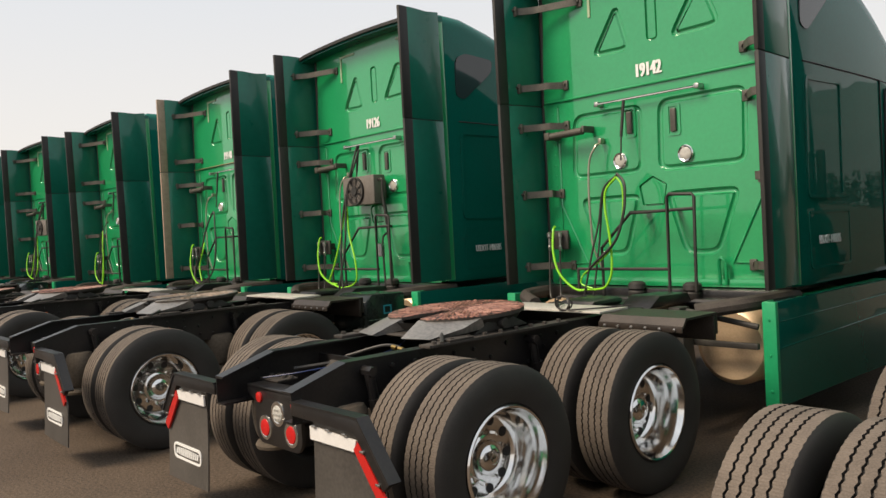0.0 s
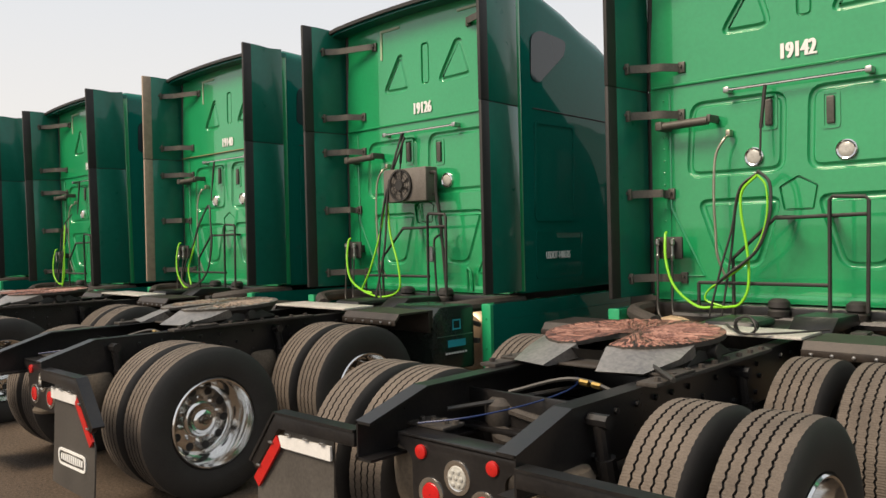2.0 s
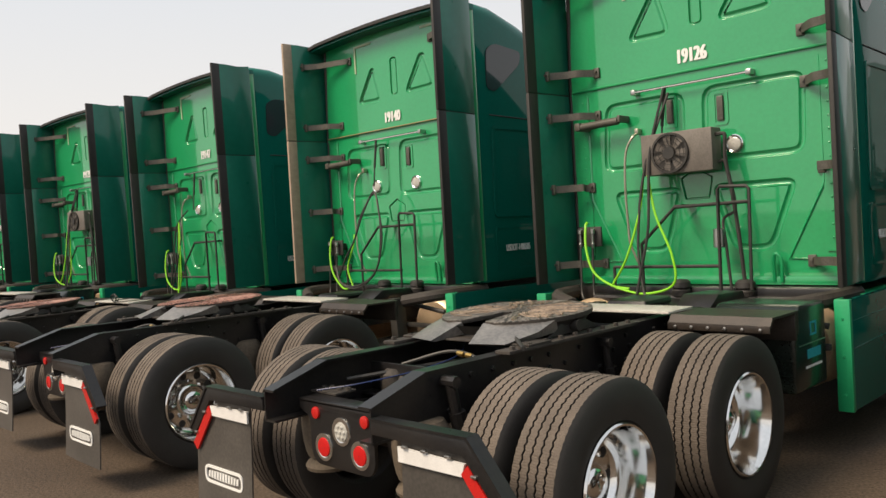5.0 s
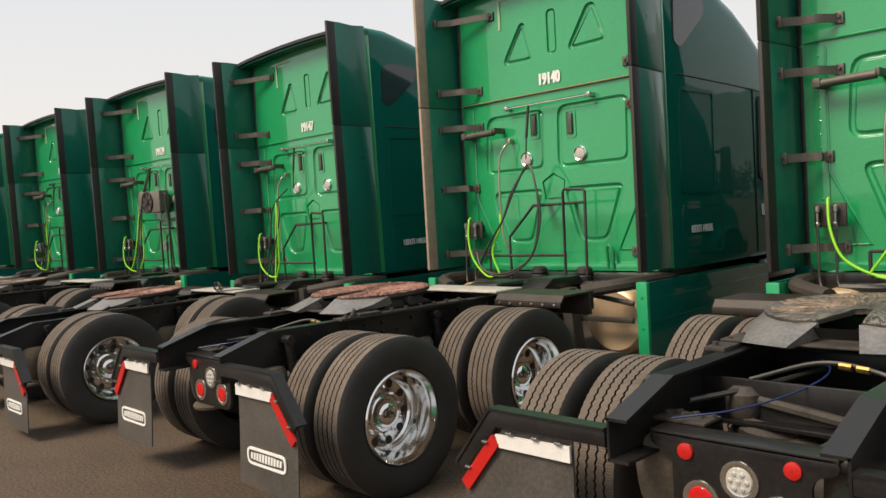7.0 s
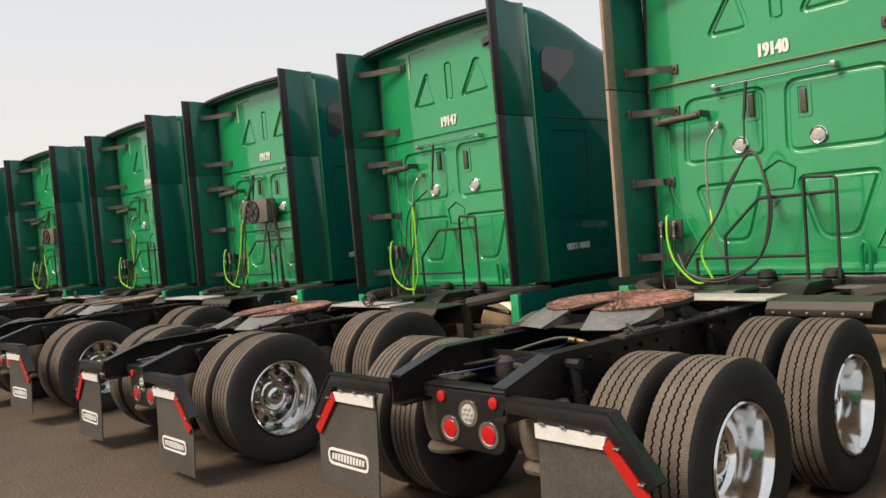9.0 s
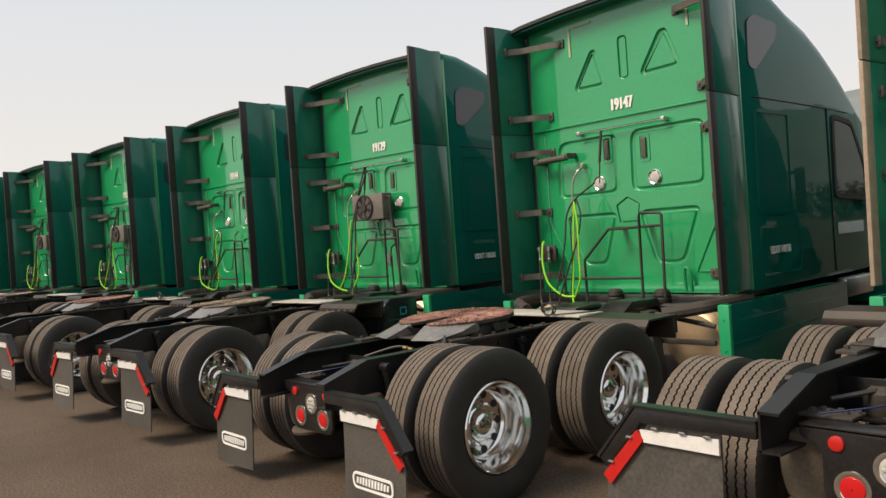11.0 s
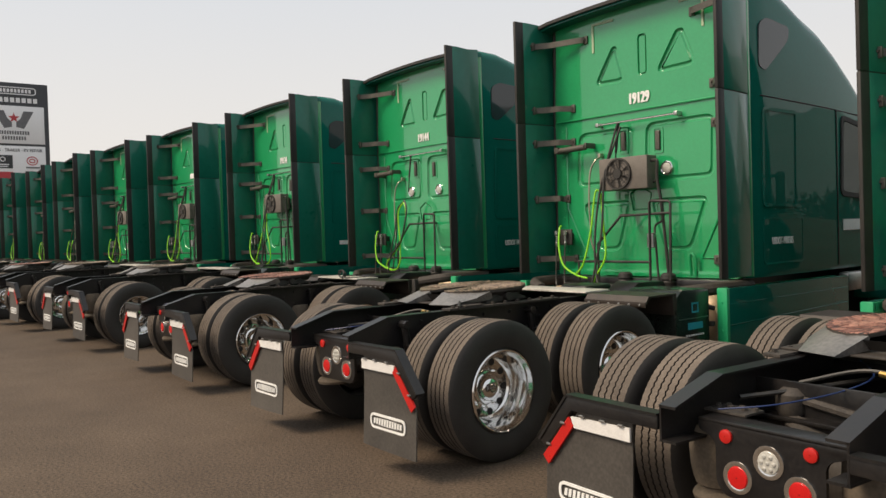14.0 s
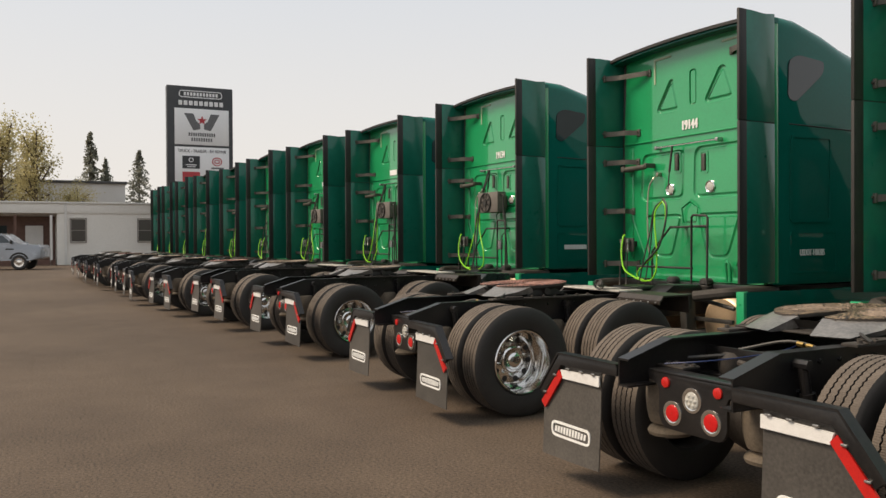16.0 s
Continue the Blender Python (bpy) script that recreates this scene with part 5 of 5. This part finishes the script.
# ---- far end of the yard ----
SIGN_DARK = material("sign_charcoal", (0.030, 0.032, 0.035), (0.045, 0.047, 0.050), 0.5, 0, 2, 30)
SIGN_WHITE = material("sign_white_panel", (0.86, 0.86, 0.86), (0.80, 0.80, 0.80), 0.4, 0, 1, 20)
SIGN_GREY = material("sign_grey_print", (0.16, 0.16, 0.165), (0.12, 0.12, 0.125), 0.5)
SIGN_RED = material("sign_red_print", (0.50, 0.05, 0.06), (0.42, 0.04, 0.05), 0.5)
SIDING = material("cream_siding", (0.80, 0.77, 0.71), (0.74, 0.71, 0.65), 0.7, 0, 0.8, 12, 0.002)
TRIM_WHITE = material("white_trim", (0.72, 0.70, 0.66), (0.64, 0.62, 0.58), 0.6, 0, 2, 20)
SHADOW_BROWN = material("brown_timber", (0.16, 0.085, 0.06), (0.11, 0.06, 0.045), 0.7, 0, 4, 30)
GREY_WALL = material("grey_metal_cladding", (0.62, 0.61, 0.59), (0.55, 0.54, 0.52), 0.6, 0, 0.7, 12)
ROOF_DARK = material("dark_roof_edge", (0.05, 0.05, 0.05), (0.08, 0.08, 0.08), 0.7)
SILVER = material("silver_car_paint", (0.26, 0.28, 0.31), (0.30, 0.32, 0.35), 0.25, 0.3, 2, 60, coat=0.8)
OFFICE_GLASS = glass("dusty_window_glass", (0.085, 0.075, 0.066), 0.12)
WINDOW_TRIM = material("taupe_window_trim", (0.30, 0.27, 0.24), (0.26, 0.23, 0.20), 0.6)
BARK = material("bark", (0.07, 0.05, 0.035), (0.12, 0.09, 0.065), 0.9, 0, 6, 40, 0.01)


def leaf_material(name, c1, c2):
    m = material(name, c1, c2, 0.65, 0, 0.5, 4)
    n, l = m.node_tree.nodes, m.node_tree.links
    b = n["Principled BSDF"]
    tr, mx = n.new("ShaderNodeBsdfTranslucent"), n.new("ShaderNodeMixShader")
    l.new(b.inputs["Base Color"].links[0].from_socket, tr.inputs[0])
    mx.inputs[0].default_value = 0.5
    out = n["Material Output"]
    l.new(b.outputs[0], mx.inputs[1]), l.new(tr.outputs[0], mx.inputs[2]), l.new(mx.outputs[0], out.inputs[0])
    return m


# Distance haze is mixed into these pale leaf, needle, hill and woods colours.
LEAF = leaf_material("summer_leaves", (0.36, 0.32, 0.15), (0.52, 0.46, 0.24))
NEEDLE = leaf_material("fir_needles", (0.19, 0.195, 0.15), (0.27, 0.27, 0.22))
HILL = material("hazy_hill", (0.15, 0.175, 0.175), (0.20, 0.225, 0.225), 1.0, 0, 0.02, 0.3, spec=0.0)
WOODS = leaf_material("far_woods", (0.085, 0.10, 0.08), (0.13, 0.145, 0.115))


def pylon_sign():
    """Faces +x; built round its foot at the origin, y along its width."""
    t = new("pylon_sign")
    w, h = 3.42, 9.85
    bm = bm_()
    box(bm, -0.25, 0.25, -w / 2, w / 2, 0.0, h, 0.03)
    body = part("sign_body", bm, SIGN_DARK, t, "charcoal pylon sign body")
    for z0, z1 in ((6.62, 8.62), (4.3, 6.50)):
        bm = bm_()
        box(bm, 0.235, 0.275, -w / 2 + 0.38, w / 2 - 0.22, z0, z1, 0.01)
        part("white_panel", bm, SIGN_WHITE, body, "white sign panel")
    bm = bm_()
    oval = rounded([(-1.1, 9.22), (1.15, 9.22), (1.15, 9.62), (-1.1, 9.62)], 0.19, 6)
    frame_ring(bm, oval, 0.05, "x", 0.24, 0.27)
    for k in range(11):
        box(bm, 0.24, 0.27, -0.85 + k * 0.165, -0.85 + k * 0.165 + 0.11, 9.33, 9.51)
    part("oval_badge", bm, SIGN_WHITE, body, "white oval badge of plain bars")
    bm = bm_()
    for k in range(9):
        box(bm, 0.24, 0.27, -1.12 + k * 0.265, -1.12 + k * 0.265 + 0.19, 8.80, 9.05)
    part("name_bars", bm, SIGN_WHITE, body, "white bars of the sign name")
    bm = bm_()
    for s in (-1, 1):
        prism(bm, [(s * 0.92 + 0.08, 8.35), (s * 0.45 + 0.08, 8.35), (s * 0.30 + 0.08, 7.95), (s * 0.10 + 0.08, 7.75), (s * 0.10 + 0.08, 7.50), (s * 0.45 + 0.08, 7.42), (s * 0.62 + 0.08, 7.75)], "x", 0.27, 0.285)
    part("emblem_wings", bm, SIGN_GREY, body, "dark grey winged emblem")
    bm = bm_()
    star = [(0.08 + (0.27 if k % 2 == 0 else 0.11) * math.sin(k * math.pi / 5), 7.98 + (0.27 if k % 2 == 0 else 0.11) * math.cos(k * math.pi / 5)) for k in range(10)]
    prism(bm, star, "x", 0.28, 0.295)
    part("emblem_star", bm, SIGN_RED, body, "red star emblem")
    for z, n, x0, st in ((7.10, 12, -0.62, 0.118), (6.82, 9, -0.48, 0.125)):
        bm = bm_()
        for k in range(n):
            box(bm, 0.27, 0.284, x0 + k * st, x0 + k * st + 0.08, z, z + 0.19)
        tagged(part("small_lettering", bm, SIGN_GREY, body, "grey bars of small lettering"), kind="stuff")
    writing("sign_line", "TRUCK - TRAILER - RV REPAIR", 0.235, SIGN_GREY, body, Matrix.Translation((0.282, 0.08, 6.27)) @ Matrix.Rotation(math.pi / 2, 4, "Z") @ Matrix.Rotation(math.pi / 2, 4, "X"), 0.80, 0.006, "grey line of lettering")
    bm = bm_()
    box(bm, 0.27, 0.285, -0.95, -0.05, 5.30, 6.0)
    part("badge_panel", bm, SIGN_DARK, body)
    bm = bm_()
    frame_ring(bm, [(-0.5 + 0.13 * math.cos(a), 5.78 + 0.13 * math.sin(a)) for a in np.linspace(0, 2 * math.pi, 17)[:-1]], 0.04, "x", 0.285, 0.295)
    box(bm, 0.285, 0.295, -0.78, -0.22, 5.48, 5.53)
    box(bm, 0.285, 0.295, -0.72, -0.28, 5.38, 5.42)
    part("badge_mark", bm, SIGN_WHITE, body)
    bm = bm_()
    frame_ring(bm, [(0.85 + 0.27 * math.cos(a), 5.72 + 0.24 * math.sin(a)) for a in np.linspace(0, 2 * math.pi, 21)[:-1]], 0.05, "x", 0.275, 0.288)
    frame_ring(bm, [(0.85 + 0.15 * math.cos(a), 5.72 + 0.12 * math.sin(a)) for a in np.linspace(0, 2 * math.pi, 17)[:-1]], 0.05, "x", 0.275, 0.288)
    part("ring_mark", bm, SIGN_RED, body, "red and grey ring mark")
    bm = bm_()
    box(bm, 0.275, 0.288, 0.55, 1.2, 5.32, 5.40)
    part("mark_bar", bm, SIGN_GREY, body)
    bm = bm_()
    box(bm, 0.27, 0.286, -0.95, -0.05, 4.55, 5.12)
    part("red_badge", bm, SIGN_RED, body)
    return tagged(t, "tall charcoal pylon sign with white panels", "sign")


sign = pylon_sign()
sign.matrix_basis = pose(-67.97, 5.22, 0, 0, 0, -0.20) @ Matrix.Diagonal((1.28, 1.28, 1.233, 1))


def office():
    """Low modular office; front in the plane x = 0 facing +x, y along it."""
    t = new("office_building")
    y0, y1, h = -30.0, 10.0, 4.27
    bm = bm_()
    box(bm, -9.0, 0.0, -3.6, y1, 0.0, h - 0.75)
    box(bm, -9.0, -1.6, -12.0, -3.6, 0.0, h - 0.75)
    box(bm, -9.0, 0.0, y0, -12.0, 0.0, h - 0.75)
    wall = part("wall", bm, SIDING, t, "cream panel siding wall")
    bm = bm_()
    box(bm, -9.1, 0.06, y0, y1, h - 0.75, h - 0.08, 0.01)
    part("fascia", bm, SIDING, t, "cream fascia band")
    bm = bm_()
    box(bm, -9.2, 0.16, y0, y1, h - 0.08, h + 0.04, 0.01)
    part("gutter", bm, TRIM_WHITE, t, "white gutter edge")
    for y in (-3.06,):
        bm = bm_()
        box(bm, 0.0, 0.12, y - 0.08, y + 0.08, 0.0, h)
        part("downpipe", bm, TRIM_WHITE, t)
    for y in (-2.27, 2.05, 6.4):
        bm = bm_()
        box(bm, -0.05, 0.03, y - 0.43, y + 0.43, 1.60, 3.12)
        win = part("window", bm, OFFICE_GLASS, t, "dull grey-brown window")
        bm = bm_()
        frame_ring(bm, [(y - 0.53, 1.50), (y + 0.53, 1.50), (y + 0.53, 3.22), (y - 0.53, 3.22)], 0.10, "x", 0.0, 0.06)
        box(bm, 0.0, 0.05, y - 0.43, y + 0.43, 2.34, 2.38)
        part("window_frame", bm, WINDOW_TRIM, win)
    # recessed porch
    bm = bm_()
    box(bm, -1.62, -1.54, -11.9, -3.7, 0.2, 3.35)
    part("porch_wall", bm, SHADOW_BROWN, t, "brown timber porch wall")
    for y in (-5.0, -7.2, -10.0):
        bm = bm_()
        box(bm, -1.56, -1.50, y - 0.55, y + 0.55, 0.5 if y == -5.0 else 1.1, 2.7)
        part("porch_door" if y == -5.0 else "porch_window", bm, TRIM_WHITE if y == -5.0 else WINDOW, t)
        bm = bm_()
        frame_ring(bm, [(y - 0.65, 1.0), (y + 0.65, 1.0), (y + 0.65, 2.8), (y - 0.65, 2.8)], 0.12, "x", -1.54, -1.46)
        part("porch_window_frame", bm, SHADOW_BROWN, t)
    for y in (-3.95, -6.1, -9.0, -11.7):
        bm = bm_()
        box(bm, -0.15, 0.0, y - 0.08, y + 0.08, 0.0, 3.4)
        part("porch_post", bm, SHADOW_BROWN if y < -4 else TRIM_WHITE, t)
    bm = bm_()
    box(bm, -1.6, 0.0, -11.9, -3.7, 0.0, 0.35)
    part("porch_deck", bm, SHADOW_BROWN, t)
    bm = bm_()
    box(bm, -0.08, -0.02, -6.1, -3.95, 1.22, 1.30)
    box(bm, -0.08, -0.02, -6.1, -3.95, 0.50, 0.56)
    for y in np.arange(-6.0, -4.0, 0.2):
        box(bm, -0.07, -0.03, y, y + 0.05, 0.5, 1.25)
    part("porch_railing", bm, TRIM_WHITE, t, "white porch railing")
    return tagged(t, "low cream modular office with recessed porch", "building")


office().matrix_basis = pose(-71.45, -0.09, 0, 0, 0, -0.20)

b2 = new("workshop_building")
bm = bm_()
box(bm, -20, 0, -18, 3.0, 0, 7.4)
part("wall", bm, GREY_WALL, b2, "light grey metal wall")
bm = bm_()
box(bm, -20.2, 0.2, -18.2, 3.2, 7.4, 7.65, 0.02)
part("roof", bm, ROOF_DARK, b2, "dark flat roof edge")
b2.matrix_basis = pose(-98.57, -0.18, 0, 0, 0, -0.20)
tagged(b2, "pale grey flat-roofed workshop behind the office", "building")


def pickup():
    """Faces +y; foot at the origin."""
    t = new("pickup_truck")
    half = [(-2.95, 0.62), (-2.95, 1.34), (-1.22, 1.38), (-1.12, 1.88), (-0.90, 1.97), (0.85, 1.97), (1.12, 1.90), (1.72, 1.40), (2.80, 1.34), (2.93, 1.20), (2.95, 0.60), (2.3, 0.50), (-2.3, 0.50)]
    bm = bm_()
    prism(bm, rounded(half, 0.10, 3), "x", -0.97, 0.97, 0.06)
    for v in bm.verts:
        if v.co.z > 1.35:
            v.co.x *= 1 - 0.18 * (v.co.z - 1.35) / 0.6
    body = part("body", bm, SILVER, t, "silver pickup body")
    for s in (-1, 1):
        for poly in ([(-0.98, 1.44), (0.14, 1.44), (0.14, 1.86), (-0.90, 1.86)], [(0.22, 1.44), (1.44, 1.46), (1.02, 1.85), (0.22, 1.86)]):
            bm = bm_()
            prism(bm, rounded(poly, 0.06), "x", s * 0.80, s * 0.985)
            for v in bm.verts:
                v.co.x *= 1 - 0.17 * (v.co.z - 1.35) / 0.6
            part("side_window", bm, WINDOW, body)
        for y in (-1.95, 1.85):
            bm = bm_()
            lathe(bm, [(s * 0.72, 0.10), (s * 0.72, 0.36), (s * 0.76, 0.41), (s * 0.95, 0.41), (s * 0.985, 0.38), (s * 0.985, 0.25)], 28, "x", (0, y, 0.41))
            w = part("wheel", bm, SIDEWALL, t)
            bm = bm_()
            lathe(bm, [(s * 0.975, 0.25), (s * 0.965, 0.15), (s * 0.98, 0.05), (s * 0.98, 0.002)], 20, "x", (0, y, 0.41))
            part("rim", bm, CHROME, w)
            bm = bm_()
            frame_ring(bm, [(y + 0.50 * math.cos(a), 0.45 + 0.50 * math.sin(a)) for a in np.linspace(0, 2 * math.pi, 21)[:-1]], 0.10, "x", s * 0.955, s * 0.978)
            bmesh.ops.delete(bm, geom=[v for v in bm.verts if v.co.z < 0.5], context="VERTS")
            part("wheel_arch", bm, RUBBER, body)
        bm = bm_()
        box(bm, s * 0.98, s * 1.16, 1.45, 1.55, 1.40, 1.60, 0.03)
        part("door_mirror", bm, RUBBER, body)
        bm = bm_()
        box(bm, s * 0.972, s * 0.985, 1.2, 1.6, 1.08, 1.15, 0.005)
        part("fender_badge", bm, RUBBER, body)
    return tagged(t, "silver-grey four-door pickup parked by the office", "pickup truck")


pickup().matrix_basis = pose(-63.62, -7.35, 0, 0, 0, -14) @ Matrix.Diagonal((1.06, 1.06, 1.06, 1))


# ---- trees ----
def leaves(bm, centre, spread, count, size, rng):
    for _ in range(count):
        p = Vector((rng.gauss(0, 1), rng.gauss(0, 1), rng.gauss(0, 1)))
        p = Vector(centre) + Vector((p.x * spread[0], p.y * spread[1], p.z * spread[2]))
        d = Vector((rng.uniform(-1, 1), rng.uniform(-1, 1), rng.uniform(-1, 1))).normalized()
        e = d.orthogonal().normalized()
        f = d.cross(e)
        s = size * rng.uniform(0.6, 1.3)
        bm.faces.new([bm.verts.new(p + s * (a * e + b * f) + d * c * s) for a, b, c in ((-0.5, -0.2, 0), (0.0, -0.5, 0.15), (0.6, 0.0, 0), (0.0, 0.5, 0.15))])


def broadleaf(x, y, h, w, seed):
    rng = random.Random(seed)
    t = new("broadleaf_tree")
    bm = bm_()
    lathe(bm, [(0, 0.035 * h), (0.15 * h, 0.024 * h), (0.5 * h, 0.014 * h), (0.9 * h, 0.003 * h)], 9, "z")
    tips = []
    for k in range(30):
        a, z = rng.uniform(0, 6.28), h * rng.uniform(0.22, 0.8)
        ln = w * rng.uniform(0.5, 1.0) * (1.15 - 0.75 * z / h)
        end = (ln * math.cos(a), ln * math.sin(a), z + 0.22 * h * rng.uniform(0.4, 1))
        tube(bm, [(0, 0, z), (end[0] * 0.5, end[1] * 0.5, z + 0.06 * h), end], 0.006 * h, 5, True, 3)
        tips += [end, (end[0] * 0.6, end[1] * 0.6, (z + end[2]) / 2 + 0.04 * h)]
    part("trunk", bm, BARK, t)
    bm = bm_()
    for e in tips + [(0, 0, 0.93 * h), (0.1 * w, 0, 0.86 * h)]:
        if e[2] > h:
            e = (e[0], e[1], h * 0.96)
        leaves(bm, e, (w * 0.21, w * 0.21, h * 0.055), 80, 0.013 * h + 0.02, rng)
    part("crown", bm, LEAF, t, sharp=180)
    t.matrix_basis = pose(x, y, 0, 0, 0, rng.uniform(0, 360))
    return tagged(t, "hazy yellow-green broadleaf tree with open crown", "tree", "trees behind the office")


def conifer(x, y, h, w, seed):
    rng = random.Random(seed)
    t = new("conifer_tree")
    bm = bm_()
    lathe(bm, [(0, 0.018 * h), (0.5 * h, 0.010 * h), (h, 0.001 * h)], 8, "z")
    part("trunk", bm, BARK, t)
    bm = bm_()
    z = 0.10 * h
    while z < h * 0.985:
        r = w * (1 - z / h) ** 0.85 * rng.uniform(0.75, 1.1) + 0.08
        for k in range(5):
            a = rng.uniform(0, 6.28)
            ln = r * rng.uniform(0.65, 1.1)
            for q in range(7):
                u = (q + rng.random()) / 7
                droop = -0.30 * ln * u * u + 0.05 * ln
                leaves(bm, (ln * u * math.cos(a), ln * u * math.sin(a), z + droop), (0.06 * r + 0.04, 0.06 * r + 0.04, 0.012 * h), 2, 0.018 * h + 0.05, rng)
        z += h * 0.026
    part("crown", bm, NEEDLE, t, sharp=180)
    t.matrix_basis = pose(x, y, 0)
    return tagged(t, "dark slender fir tree with drooping branches", "tree", "trees behind the office")


for k, (x, y, h, w) in enumerate(((-90.8, -12.4, 13.0, 3.6), (-93.7, -8.0, 12.6, 2.8), (-89.7, -5.2, 11.4, 2.3), (-91.8, -16.4, 13.5, 4.2), (-88.7, -1.9, 7.0, 2.1))):
    broadleaf(x, y, h, w, 10 + k)
for k, (x, y, h, w) in enumerate(((-122.2, 0.6, 15.4, 4.4), (-123.2, 2.4, 12.2, 3.2), (-121.2, 6.3, 13.2, 4.6))):
    conifer(x, y, h, w, 40 + k)

# wooded rise far beyond the yard, and the hill behind it, haze painted into both
rng = random.Random(5)
bm = bm_()
for k in range(420):
    a = math.radians(rng.uniform(-40, 100))
    d = rng.uniform(190, 260)
    cx, cy = d * math.sin(a), d * math.cos(a)
    h = rng.uniform(6, 10)
    for q in range(5):
        leaves(bm, (cx, cy, h * (0.2 + 0.17 * q)), (2.6 * (1.1 - 0.18 * q), 2.6 * (1.1 - 0.18 * q), 0.9), 18, 1.3, rng)
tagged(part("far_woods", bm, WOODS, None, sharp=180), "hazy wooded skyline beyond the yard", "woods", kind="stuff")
bm = bm_()
rows = []
for i in range(121):
    deg = -45 + i * 1.25
    a = math.radians(deg)
    near = min(1.0, max(0.0, (deg + 42) / 22))
    top = 28 + 108 * near * near * (3 - 2 * near) + 9 * math.sin(deg * 0.13 + 1.0) + 5 * math.sin(deg * 0.41) + 2.5 * math.sin(deg * 1.3)
    col = []
    for j in range(9):
        u = j / 8
        d = 560 + 360 * u
        z = -1 + top * math.sin(u * math.pi / 2) ** 1.4 + rng.uniform(-1.2, 1.2) * u
        col.append(bm.verts.new((d * math.sin(a), d * math.cos(a), z)))
    rows.append(col)
for A, B in zip(rows, rows[1:]):
    for j in range(8):
        bm.faces.new((A[j], B[j], B[j + 1], A[j + 1]))
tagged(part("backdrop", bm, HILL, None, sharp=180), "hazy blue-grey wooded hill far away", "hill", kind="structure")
